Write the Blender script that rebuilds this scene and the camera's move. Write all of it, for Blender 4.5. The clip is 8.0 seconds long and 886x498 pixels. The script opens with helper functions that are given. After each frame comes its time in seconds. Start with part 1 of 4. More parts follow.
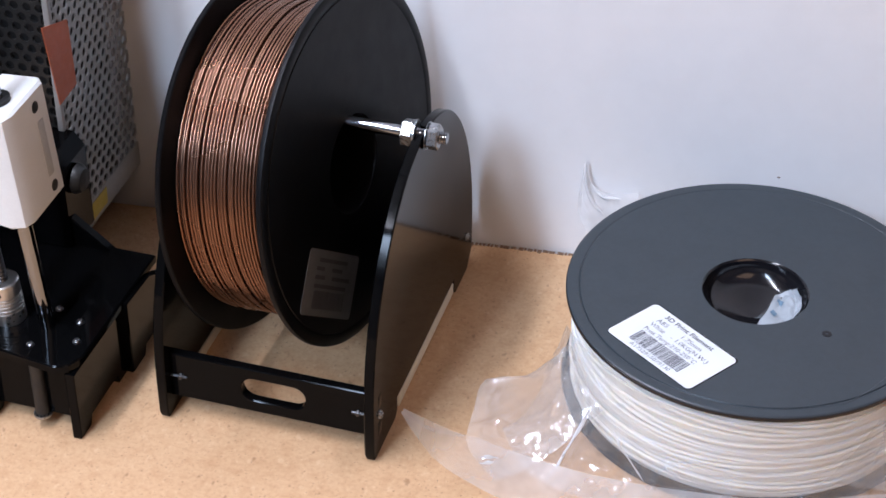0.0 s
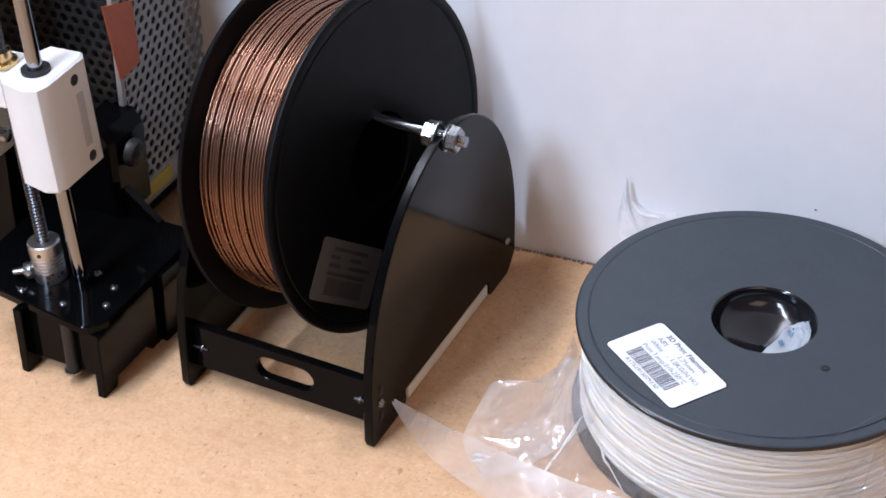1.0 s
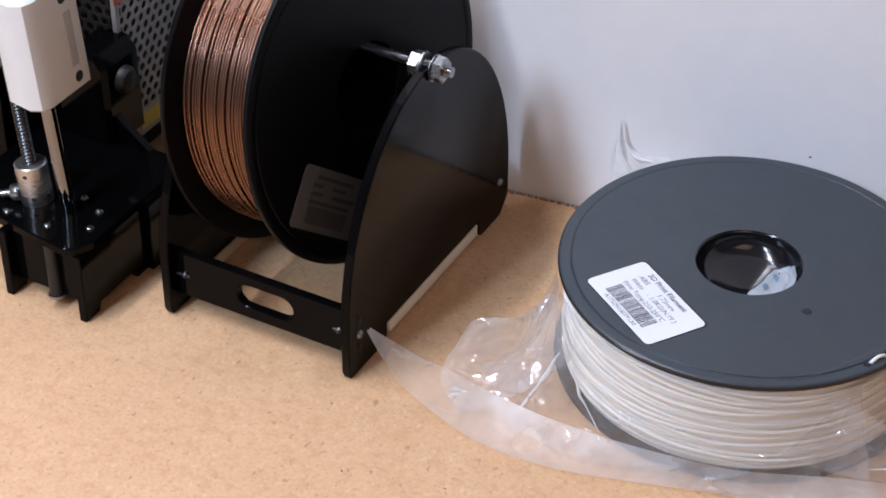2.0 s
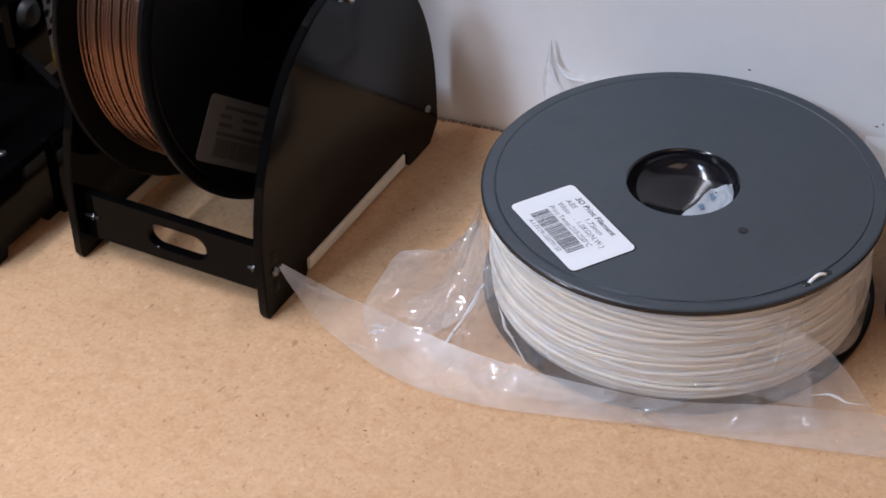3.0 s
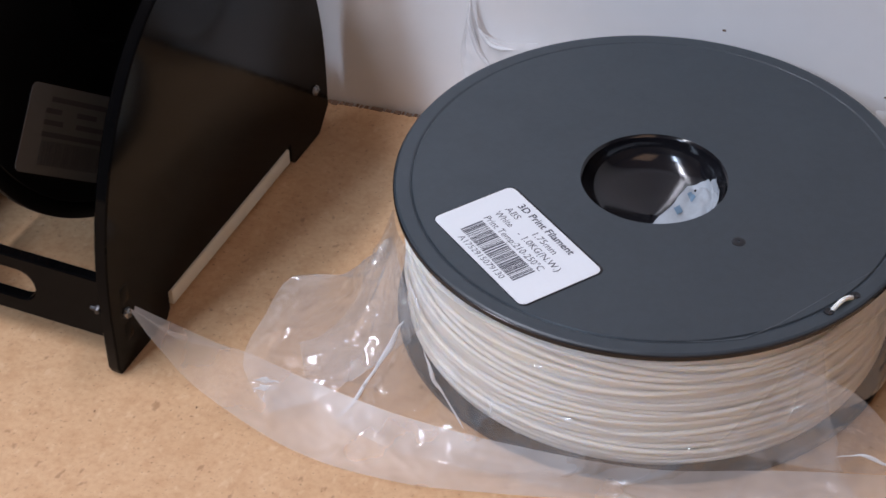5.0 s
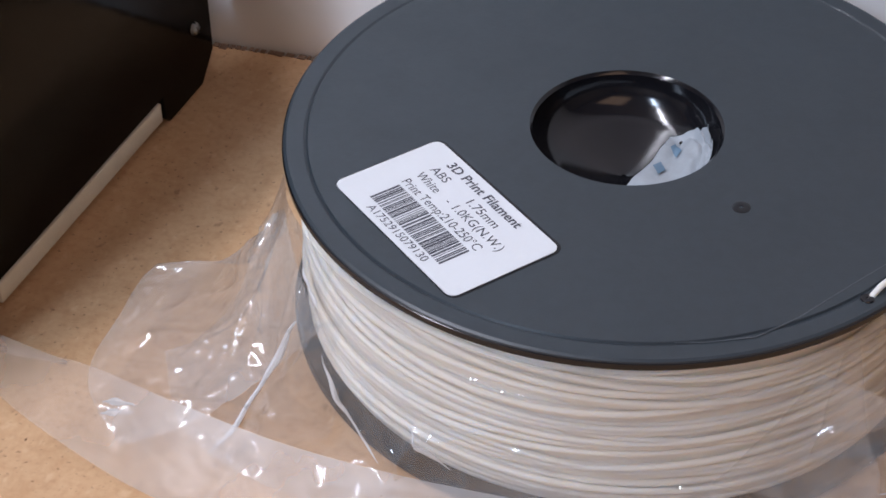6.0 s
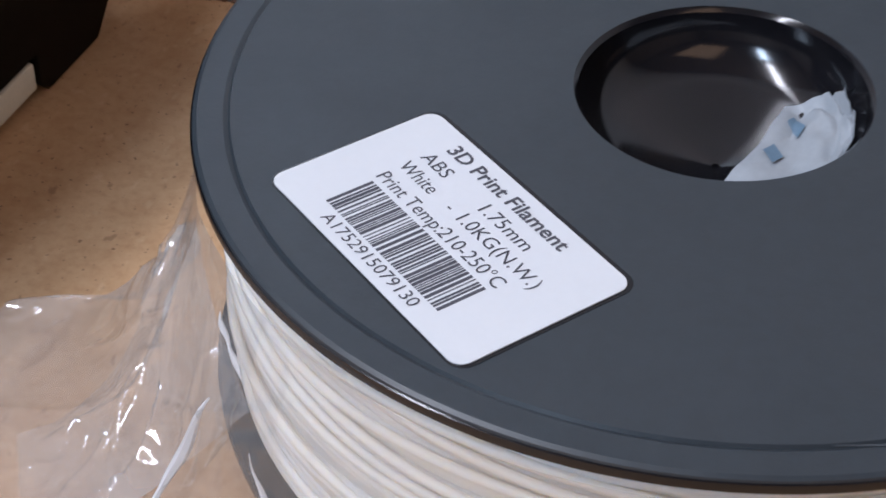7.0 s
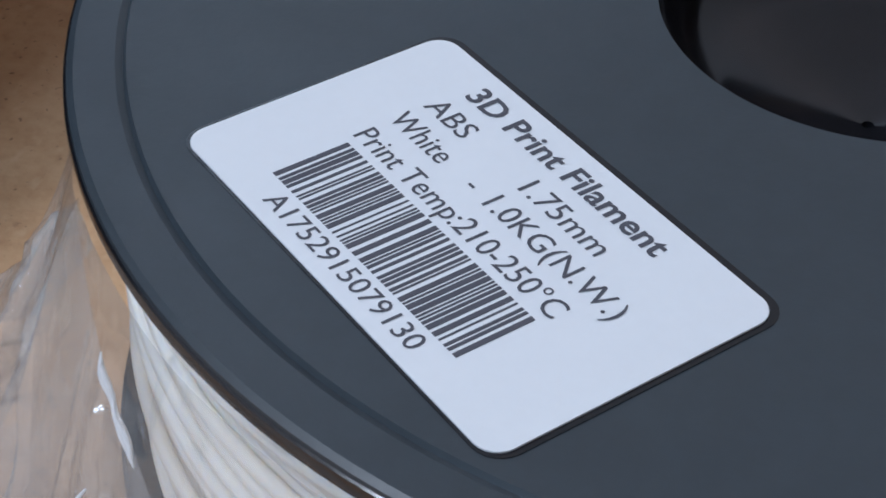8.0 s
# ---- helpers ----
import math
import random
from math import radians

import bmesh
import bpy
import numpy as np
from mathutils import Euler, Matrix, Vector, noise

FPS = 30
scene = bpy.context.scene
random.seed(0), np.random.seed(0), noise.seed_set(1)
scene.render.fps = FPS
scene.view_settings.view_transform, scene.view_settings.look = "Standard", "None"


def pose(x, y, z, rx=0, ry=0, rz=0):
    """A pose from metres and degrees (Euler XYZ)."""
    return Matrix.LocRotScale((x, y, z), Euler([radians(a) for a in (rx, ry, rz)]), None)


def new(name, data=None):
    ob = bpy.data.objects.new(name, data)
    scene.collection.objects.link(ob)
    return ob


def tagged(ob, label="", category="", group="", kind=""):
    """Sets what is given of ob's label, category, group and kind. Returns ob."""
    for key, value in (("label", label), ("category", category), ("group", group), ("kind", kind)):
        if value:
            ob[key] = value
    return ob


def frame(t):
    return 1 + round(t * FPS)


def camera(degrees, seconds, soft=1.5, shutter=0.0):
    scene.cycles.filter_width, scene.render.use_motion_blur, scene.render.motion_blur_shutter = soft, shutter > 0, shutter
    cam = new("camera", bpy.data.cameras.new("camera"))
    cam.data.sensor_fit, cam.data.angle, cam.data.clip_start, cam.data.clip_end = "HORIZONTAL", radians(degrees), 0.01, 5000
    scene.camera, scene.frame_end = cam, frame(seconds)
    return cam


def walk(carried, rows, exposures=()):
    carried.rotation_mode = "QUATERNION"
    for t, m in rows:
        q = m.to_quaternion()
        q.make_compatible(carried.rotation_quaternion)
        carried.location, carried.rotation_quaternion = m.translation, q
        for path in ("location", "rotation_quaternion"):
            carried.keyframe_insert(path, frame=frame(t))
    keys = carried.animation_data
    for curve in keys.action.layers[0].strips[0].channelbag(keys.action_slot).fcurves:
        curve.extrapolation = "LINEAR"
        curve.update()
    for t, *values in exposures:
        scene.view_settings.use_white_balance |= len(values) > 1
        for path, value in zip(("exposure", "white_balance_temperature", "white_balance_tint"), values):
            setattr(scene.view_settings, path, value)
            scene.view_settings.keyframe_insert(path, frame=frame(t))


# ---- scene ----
from mathutils.bvhtree import BVHTree
cam = camera(26.0, 8.0, soft=1.6, shutter=0.3)
# seconds, place, yaw, pitch, roll
PATH = [
    (0, 0.0664, -0.8144, 0.6916, 16.36, -36.90, 0.55),
    (0.5, 0.1487, -0.7924, 0.7033, 22.47, -37.13, -0.31),
    (1, 0.1981, -0.7889, 0.7059, 26.22, -36.74, -0.15),
    (1.2, 0.2114, -0.7854, 0.7036, 27.44, -36.80, -0.05),
    (2.3, 0.2609, -0.7799, 0.6613, 28.81, -36.76, 0.07),
    (2.5, 0.2730, -0.7662, 0.6553, 29.57, -37.57, -1.01),
    (3, 0.2676, -0.7281, 0.6303, 29.09, -38.19, -1.96),
    (3.5, 0.2556, -0.6916, 0.6097, 28.43, -38.29, -2.16),
    (4, 0.2367, -0.6558, 0.5805, 27.37, -38.54, -2.07),
    (4.5, 0.2073, -0.6120, 0.5421, 25.86, -38.71, -1.43),
    (4.7, 0.1876, -0.5964, 0.5342, 25.10, -39.17, -1.11),
    (6, 0.1242, -0.4368, 0.3952, 22.70, -39.80, -0.83),
    (6.5, 0.0985, -0.3751, 0.3434, 22.55, -39.54, -0.65),
    (7, 0.0608, -0.2938, 0.2757, 21.90, -40.20, -0.50),
    (7.5, 0.0355, -0.2344, 0.2213, 22.35, -40.45, -0.30),
    (8, 0.0208, -0.2043, 0.1951, 21.25, -40.57, 0.05),
]
walk(cam, [(t, pose(x, y, z, 90 + p, 0, w) @ pose(0, 0, 0, 0, 0, r)) for t, x, y, z, w, p, r in PATH],
     exposures=[(0, 0.03, 5930, 17), (1.2, 0.10, 5930, 17), (2.4, -0.29, 6050, 17), (4.6, -0.46, 6180, 18), (6, -0.44, 6180, 17), (7, -0.46, 6080, 16), (8, -0.71, 5680, 10)])

# ---------------------------------------------------------------- light
world = bpy.data.worlds.new("world")
scene.world = world
world.use_nodes = True
world.node_tree.nodes["Background"].inputs[0].default_value = (0.85, 0.92, 1.0, 1)
world.node_tree.nodes["Background"].inputs[1].default_value = 0.02


def tube_lamp(name, at, length, width, watts, color, turn=0):
    data = bpy.data.lights.new(name, "AREA")
    data.shape, data.size, data.size_y, data.energy, data.color = "RECTANGLE", length, width, watts, color
    ob = new(name, data)
    ob.matrix_world = pose(*at, 0, 0, turn)
    return ob


tube_lamp("tube_lamp", (-0.68, -0.47, 1.54), 1.2, 0.10, 31, (0.92, 0.95, 1.0), 90)
tube_lamp("tube_lamp", (-0.64, -1.88, 1.54), 1.2, 0.22, 50, (0.76, 0.94, 1.12), 90)
tube_lamp("warm_lamp", (0.90, -1.30, 1.54), 1.2, 1.0, 7, (1.0, 0.66, 0.42), 90)

# ---------------------------------------------------------------- materials


class Mat:
    """A node material with small helpers."""

    def __init__(self, name, color, rough=0.5, metal=0.0, spec=0.5):
        self.m = bpy.data.materials.new(name)
        self.m.use_nodes = True
        self.t = self.m.node_tree
        self.p = self.t.nodes["Principled BSDF"]
        self.p.inputs["Base Color"].default_value = (*color, 1)
        self.p.inputs["Roughness"].default_value = rough
        self.p.inputs["Metallic"].default_value = metal
        self.p.inputs["Specular IOR Level"].default_value = spec
        self.co = self.t.nodes.new("ShaderNodeTexCoord").outputs["Object"]
        self.color = color

    def node(self, kind, **values):
        n = self.t.nodes.new(kind)
        for k, v in values.items():
            n.inputs[k.replace("_", " ")].default_value = v
        return n

    def link(self, a, b):
        self.t.links.new(a, b)

    def noise(self, scale, detail=4.0, rough=0.55, co=None):
        n = self.node("ShaderNodeTexNoise", Scale=scale, Detail=detail, Roughness=rough)
        self.link(co or self.co, n.inputs["Vector"])
        return n.outputs["Fac"]

    def ramp(self, fac, *stops):
        n = self.t.nodes.new("ShaderNodeValToRGB")
        el = n.color_ramp.elements
        while len(el) < len(stops):
            el.new(0.5)
        for e, (at, c) in zip(el, stops):
            e.position, e.color = at, (*c, 1) if not isinstance(c, (int, float)) else (c, c, c, 1)
        self.link(fac, n.inputs[0])
        return n.outputs["Color"]

    def mix(self, fac, a, b, blend="MIX"):
        n = self.t.nodes.new("ShaderNodeMix")
        n.data_type, n.blend_type = "RGBA", blend
        for i, v in ((0, fac), (6, a), (7, b)):
            if isinstance(v, (int, float)):
                n.inputs[i].default_value = v
            elif isinstance(v, tuple):
                n.inputs[i].default_value = (*v, 1)
            else:
                self.link(v, n.inputs[i])
        return n.outputs[2]

    def vary(self, scale, amount, fine=None):
        """Uneven colour at two scales."""
        c = self.color
        lo, hi = tuple(v * (1 - amount) for v in c), tuple(min(1, v * (1 + amount)) for v in c)
        out = self.ramp(self.noise(scale), (0.3, lo), (0.7, hi))
        if fine:
            out = self.mix(0.5, out, self.ramp(self.noise(fine, 2), (0.35, lo), (0.65, hi)))
        self.link(out, self.p.inputs["Base Color"])
        return self

    def rough(self, scale, lo, hi):
        self.link(self.ramp(self.noise(scale, 5), (0.3, lo), (0.7, hi)), self.p.inputs["Roughness"])
        return self

    def bump(self, height, strength=0.2, dist=0.0005):
        n = self.node("ShaderNodeBump", Strength=strength, Distance=dist)
        self.link(height, n.inputs["Height"])
        self.link(n.outputs[0], self.p.inputs["Normal"])
        return self


def chipboard():
    m = Mat("chipboard", (0.64, 0.41, 0.25), 0.55, spec=0.35)
    base = m.ramp(m.noise(7, 4), (0.3, (0.548, 0.328, 0.173)), (0.7, (0.618, 0.386, 0.214)))
    chips = m.ramp(m.noise(420, 3, 0.55), (0.30, (0.418, 0.229, 0.111)), (0.46, (0.566, 0.345, 0.184)), (0.70, (0.661, 0.432, 0.251)))
    blotch = m.ramp(m.noise(26, 4, 0.6), (0.32, (0.539, 0.322, 0.164)), (0.68, (0.644, 0.409, 0.226)))
    base = m.mix(0.5, base, blotch)
    col = m.mix(0.34, base, chips)
    patch = m.ramp(m.noise(120, 3, 0.6), (0.34, (0.8, 0.707, 0.612)), (0.52, (1.0, 1.0, 1.0)))
    col = m.mix(0.38, col, patch, "MULTIPLY")
    grain = m.node("ShaderNodeMapping", Scale=(1.0, 0.6, 1.0), Rotation=(0, 0, 0.5))
    m.link(m.co, grain.inputs["Vector"])
    pale_chips = m.ramp(m.noise(260, 2, 0.5, grain.outputs[0]), (0.62, 0.0), (0.70, 0.32))
    col = m.mix(pale_chips, col, (0.713, 0.499, 0.31))
    dark_chips = m.ramp(m.noise(230, 2, 0.5, grain.outputs[0]), (0.27, 0.55), (0.33, 0.0))
    col = m.mix(dark_chips, col, (0.261, 0.133, 0.059))
    flecks = m.ramp(m.noise(700, 2, 0.5), (0.29, 0.8), (0.33, 0.0))
    col = m.mix(flecks, col, (0.226, 0.117, 0.0517))
    spots = m.ramp(m.noise(95, 3, 0.6), (0.225, 0.9), (0.25, 0.0))
    col = m.mix(spots, col, (0.131, 0.0706, 0.0369))
    m.link(col, m.p.inputs["Base Color"])
    m.rough(40, 0.45, 0.65)
    m.bump(m.noise(520, 4, 0.7), 0.30, 0.0005)
    return m.m


def wall_white():
    m = Mat("white_laminate", (0.80, 0.80, 0.81), 0.25, spec=0.5).vary(3, 0.02, 60)
    m.rough(12, 0.12, 0.20)
    m.bump(m.noise(35, 3), 0.08, 0.001)
    return m.m


def acrylic():
    m = Mat("black_acrylic", (0.002, 0.002, 0.0022), 0.08, spec=0.085)
    m.rough(25, 0.05, 0.12)
    m.bump(m.noise(14, 2), 0.03, 0.001)
    return m.m


def edge_black():
    return Mat("sawn_acrylic_edge", (0.010, 0.010, 0.011), 0.3).rough(300, 0.22, 0.4).m


def spool_black(name="black_spool_plastic", col=(0.022, 0.023, 0.026), lo=0.36, hi=0.46, spec=0.5):
    m = Mat(name, col, 0.4, spec=spec).vary(22, 0.1, 300)
    m.rough(60, lo, hi)
    m.bump(m.noise(900, 2), 0.15, 0.0002)
    return m.m


def plain(name, col, rough, metal=0.0, vary=0.06, scale=40, spec=0.5):
    m = Mat(name, col, rough, metal, spec).vary(scale, vary, scale * 12)
    m.rough(scale * 3, max(0.02, rough * 0.8), min(1, rough * 1.25))
    return m.m


def film_plastic(name, haze, gloss=1.0, shine_rough=0.09, crumple=0.45):
    m = Mat(name, (0.9, 0.9, 0.9), 0.12)
    t = m.t
    clear = m.node("ShaderNodeBsdfTransparent", Color=(0.985, 0.985, 0.98, 1))
    milky = m.node("ShaderNodeBsdfDiffuse", Color=(0.86, 0.86, 0.87, 1))
    back = m.node("ShaderNodeBsdfTranslucent", Color=(0.86, 0.86, 0.87, 1))
    both = m.node("ShaderNodeMixShader", Fac=0.35)
    m.link(milky.outputs[0], both.inputs[1])
    m.link(back.outputs[0], both.inputs[2])
    body = m.node("ShaderNodeMixShader")
    hz = m.ramp(m.noise(30, 3), (0.3, haze * 0.7), (0.7, haze * 1.3))
    m.link(hz, body.inputs[0])
    m.link(clear.outputs[0], body.inputs[1])
    m.link(both.outputs[0], body.inputs[2])
    shine = m.node("ShaderNodeBsdfGlossy", Roughness=shine_rough)
    face = m.node("ShaderNodeLayerWeight", Blend=0.5)
    power = t.nodes.new("ShaderNodeMath")
    power.operation = "POWER"
    power.inputs[1].default_value = 3.5
    m.link(face.outputs["Facing"], power.inputs[0])
    scale = t.nodes.new("ShaderNodeMath")
    scale.operation = "MULTIPLY_ADD"
    scale.inputs[1].default_value, scale.inputs[2].default_value = 0.7 * gloss, 0.07 * gloss
    m.link(power.outputs[0], scale.inputs[0])
    top = m.node("ShaderNodeMixShader")
    m.link(scale.outputs[0], top.inputs[0])
    m.link(body.outputs[0], top.inputs[1])
    m.link(shine.outputs[0], top.inputs[2])
    b = m.node("ShaderNodeBump", Strength=crumple, Distance=0.003)
    warp = m.node("ShaderNodeTexNoise", Scale=35.0, Detail=2.0)
    m.link(m.co, warp.inputs["Vector"])
    bent = m.t.nodes.new("ShaderNodeVectorMath")
    bent.operation = "MULTIPLY_ADD"
    bent.inputs[1].default_value = (0.03, 0.03, 0.03)
    m.link(warp.outputs["Color"], bent.inputs[0])
    m.link(m.co, bent.inputs[2])
    pulled = m.node("ShaderNodeMapping", Scale=(0.45, 1.0, 1.0), Rotation=(0, 0, -0.35))
    m.link(bent.outputs[0], pulled.inputs["Vector"])
    facets = m.node("ShaderNodeTexVoronoi", Scale=95.0)
    m.link(pulled.outputs[0], facets.inputs["Vector"])
    m.link(m.mix(0.55, m.noise(45, 2, 0.5), facets.outputs["Distance"]), b.inputs["Height"])
    m.link(b.outputs[0], shine.inputs["Normal"])
    out = t.nodes["Material Output"]
    m.link(top.outputs[0], out.inputs["Surface"])
    return m.m


TABLE = chipboard()
WALL = wall_white()
ROOM = plain("room_paint", (0.34, 0.27, 0.22), 0.8, 0, 0.03, 2)
ROOM_FLOOR = plain("room_floor", (0.16, 0.14, 0.125), 0.6, 0, 0.1, 3)
ACRYL = acrylic()
EDGE = edge_black()
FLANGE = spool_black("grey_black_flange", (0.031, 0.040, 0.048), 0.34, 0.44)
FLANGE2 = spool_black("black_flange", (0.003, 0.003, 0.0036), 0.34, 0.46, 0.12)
HUB = plain("glossy_black_hub", (0.008, 0.008, 0.010), 0.13, 0, 0.1, 40)
DARK_ZINC = plain("dull_zinc_screw", (0.09, 0.09, 0.093), 0.35, 1.0, 0.1, 200)
CHROME = plain("polished_steel", (0.27, 0.28, 0.30), 0.09, 1.0, 0.04, 60)
ZINC = plain("zinc_plated_steel", (0.32, 0.33, 0.34), 0.28, 1.0, 0.08, 200)
ALU = plain("brushed_aluminium", (0.62, 0.62, 0.62), 0.33, 1.0, 0.06, 120)
COPPER = plain("copper_filament", (0.225, 0.122, 0.082), 0.27, 1.0, 0.06, 5)
WHITE_FIL = plain("white_filament", (0.92, 0.865, 0.77), 0.45, 0, 0.03, 60)
soft_fil = WHITE_FIL.node_tree.nodes["Principled BSDF"]
soft_fil.inputs["Subsurface Weight"].default_value = 0.7
soft_fil.inputs["Subsurface Radius"].default_value = (1.0, 0.85, 0.65)
soft_fil.inputs["Subsurface Scale"].default_value = 0.004
PAPER = plain("white_label_paper", (0.70, 0.715, 0.735), 0.5, 0, 0.012, 50)
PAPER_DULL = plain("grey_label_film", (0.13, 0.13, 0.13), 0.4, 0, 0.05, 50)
INK = plain("black_ink", (0.07, 0.07, 0.085), 0.6, 0, 0.1, 400)
INK_FADED = plain("faded_ink", (0.06, 0.06, 0.064), 0.5, 0, 0.1, 400)
CREAM = plain("cream_foam", (0.66, 0.60, 0.48), 0.7, 0, 0.06, 120)
PLA_WHITE = plain("white_printed_plastic", (0.70, 0.70, 0.685), 0.42, 0, 0.03, 80)
DARK_HOLE = plain("dark_screw_recess", (0.02, 0.02, 0.02), 0.5, 0, 0.1, 100)
CASE_GREY = plain("grey_painted_steel", (0.33, 0.33, 0.325), 0.42, 0.2, 0.06, 30)
# the case steel again, with the front's shade put into its colour
CASE_SHADED = plain("shaded_case_steel", (0.014, 0.014, 0.014), 0.40, 0, 0.1, 30)
CASE_IN = plain("dark_case_inside", (0.010, 0.010, 0.010), 0.8, 0, 0.2, 40)
TAPE = plain("orange_tape", (0.50, 0.125, 0.05), 0.5, 0, 0.10, 60)
YELLOW = plain("yellow_sticker", (0.55, 0.42, 0.06), 0.5, 0, 0.08, 80)
BRASS = plain("brass", (0.60, 0.42, 0.20), 0.25, 1.0, 0.05, 90)
BLUE_PRINT = plain("pale_blue_print", (0.13, 0.21, 0.29), 0.5, 0, 0.1, 90)
SACHET = plain("white_sachet_paper", (0.34, 0.37, 0.40), 0.5, 0, 0.06, 60)
BLACK_SOFT = plain("black_rubber", (0.008, 0.008, 0.008), 0.5, 0, 0.2, 60)
BAG = film_plastic("clear_bag_film", 0.25, 1.15, 0.07, 0.55)
BAG_WRAP = film_plastic("tight_bag_film", 0.18, 1.1, 0.07, 0.4)
BAG_MILKY = film_plastic("folded_bag_film", 0.30, 0.22, 0.28, 0.07)
# pale haze stands in for lamp glints along the folds
BAG_GLINT = film_plastic("pale_glint_film", 0.88, 0.5, 0.28, 0.3)
BAG_CORNER = film_plastic("standing_bag_film", 0.74, 0.8, 0.10, 0.2)
DIFFUSER = Mat("lamp_diffuser", (0.9, 0.9, 0.9), 0.5).m

# ---------------------------------------------------------------- mesh helpers


def thing(name, at=(0, 0, 0), turn=None, label="", category="", group="", kind=""):
    ob = new(name)
    ob.empty_display_size = 0.02
    ob.matrix_world = turn if turn is not None else pose(*at)
    return tagged(ob, label, category, group, kind)


def part(name, bm, material, parent=None, label="", smooth=True, angle=35):
    """One mesh object from a bmesh, under a thing or a part."""
    me = bpy.data.meshes.new(name)
    bm.normal_update()
    if smooth:
        lim = math.cos(radians(angle))
        for e in bm.edges:
            if len(e.link_faces) == 2 and e.link_faces[0].normal.dot(e.link_faces[1].normal) < lim:
                e.smooth = False
        for f in bm.faces:
            f.smooth = True
    bm.to_mesh(me)
    bm.free()
    me.materials.append(material)
    ob = new(name, me)
    if parent is not None:
        ob.parent = parent
    if label:
        ob["label"] = label
    return ob


def box(bm, x0, y0, z0, x1, y1, z1, bev=0.0, m=None):
    r = bmesh.ops.create_cube(bm, size=1.0)
    vs = r["verts"]
    bmesh.ops.scale(bm, vec=(x1 - x0, y1 - y0, z1 - z0), verts=vs)
    bmesh.ops.translate(bm, vec=((x0 + x1) / 2, (y0 + y1) / 2, (z0 + z1) / 2), verts=vs)
    if bev:
        es = {e for v in vs for e in v.link_edges}
        r = bmesh.ops.bevel(bm, geom=list(es), offset=bev, segments=2, affect="EDGES", profile=0.5)
        vs = list({v for f in r["faces"] for v in f.verts} | {v for v in vs if v.is_valid})
    if m is not None:
        bmesh.ops.transform(bm, matrix=m, verts=vs)
    return bm


def boxbm(*a, **k):
    return box(bmesh.new(), *a, **k)


def lathe(profile, n=96, bm=None, m=None, closed=True):
    """Turns (r, z) points round z; a closed profile makes a solid ring."""
    bm = bm or bmesh.new()
    rings = []
    for r, z in profile:
        rings.append([bm.verts.new((r * math.cos(2 * math.pi * i / n), r * math.sin(2 * math.pi * i / n), z)) for i in range(n)])
    k = len(rings)
    for a in range(k if closed else k - 1):
        p, q = rings[a], rings[(a + 1) % k]
        for i in range(n):
            j = (i + 1) % n
            bm.faces.new((p[i], p[j], q[j], q[i]))
    if m is not None:
        bmesh.ops.transform(bm, matrix=m, verts=[v for r in rings for v in r])
    return bm


def rod(r, z0, z1, n=24, bm=None, m=None, bev=0.0):
    bm = bm or bmesh.new()
    b = min(bev or r * 0.12, (z1 - z0) * 0.4)
    prof = [(r - b, z0), (r, z0 + b), (r, z1 - b), (r - b, z1)]
    rings = []
    for q, z in prof:
        rings.append([bm.verts.new((q * math.cos(2 * math.pi * i / n), q * math.sin(2 * math.pi * i / n), z)) for i in range(n)])
    for p, q in zip(rings, rings[1:]):
        for i in range(n):
            bm.faces.new((p[i], p[(i + 1) % n], q[(i + 1) % n], q[i]))
    bm.faces.new(rings[0][::-1])
    bm.faces.new(rings[-1])
    if m is not None:
        bmesh.ops.transform(bm, matrix=m, verts=[v for r_ in rings for v in r_])
    return bm


def plate(outline, thick, bev=0.0006, holes=(), m=None):
    """A flat sheet: an outline of (x, y) extruded from z 0 to thick, with holes cut right through."""
    bm = bmesh.new()
    loops = []
    for loop in (outline, *holes):
        vs = [bm.verts.new((x, y, 0)) for x, y in loop]
        loops.append([bm.edges.new((vs[i], vs[(i + 1) % len(vs)])) for i in range(len(vs))])
    bmesh.ops.triangle_fill(bm, use_beauty=True, use_dissolve=True, edges=[e for l in loops for e in l], normal=(0, 0, 1))
    faces = bm.faces[:]
    bmesh.ops.recalc_face_normals(bm, faces=faces)
    r = bmesh.ops.extrude_face_region(bm, geom=faces)
    top = [v for v in r["geom"] if isinstance(v, bmesh.types.BMVert)]
    bmesh.ops.translate(bm, vec=(0, 0, thick), verts=top)
    bmesh.ops.recalc_face_normals(bm, faces=bm.faces[:])
    if bev:
        rim = [e for e in bm.edges if len(e.link_faces) == 2 and abs(e.link_faces[0].normal.dot(e.link_faces[1].normal)) < 0.3
               and (abs(e.link_faces[0].normal.z) > 0.9 or abs(e.link_faces[1].normal.z) > 0.9)]
        bmesh.ops.bevel(bm, geom=rim, offset=bev, segments=1, affect="EDGES")
    if m is not None:
        bmesh.ops.transform(bm, matrix=m, verts=bm.verts[:])
    return bm


def oval(cx, cy, w, h, n=10):
    """A slot outline with round ends."""
    r, out = h / 2, []
    for s, a0 in ((1, -90), (-1, 90)):
        for i in range(n + 1):
            a = radians(a0 + 180 * i / n)
            out.append((cx + s * (w / 2 - r) + r * math.cos(a), cy + r * math.sin(a)))
    return out


def rounded(w, h, r, n=6):
    out = []
    for sx, sy, a0 in ((1, 1, 0), (-1, 1, 90), (-1, -1, 180), (1, -1, 270)):
        for i in range(n + 1):
            a = radians(a0 + 90 * i / n)
            out.append((sx * (w / 2 - r) + r * math.cos(a), sy * (h / 2 - r) + r * math.sin(a)))
    return out


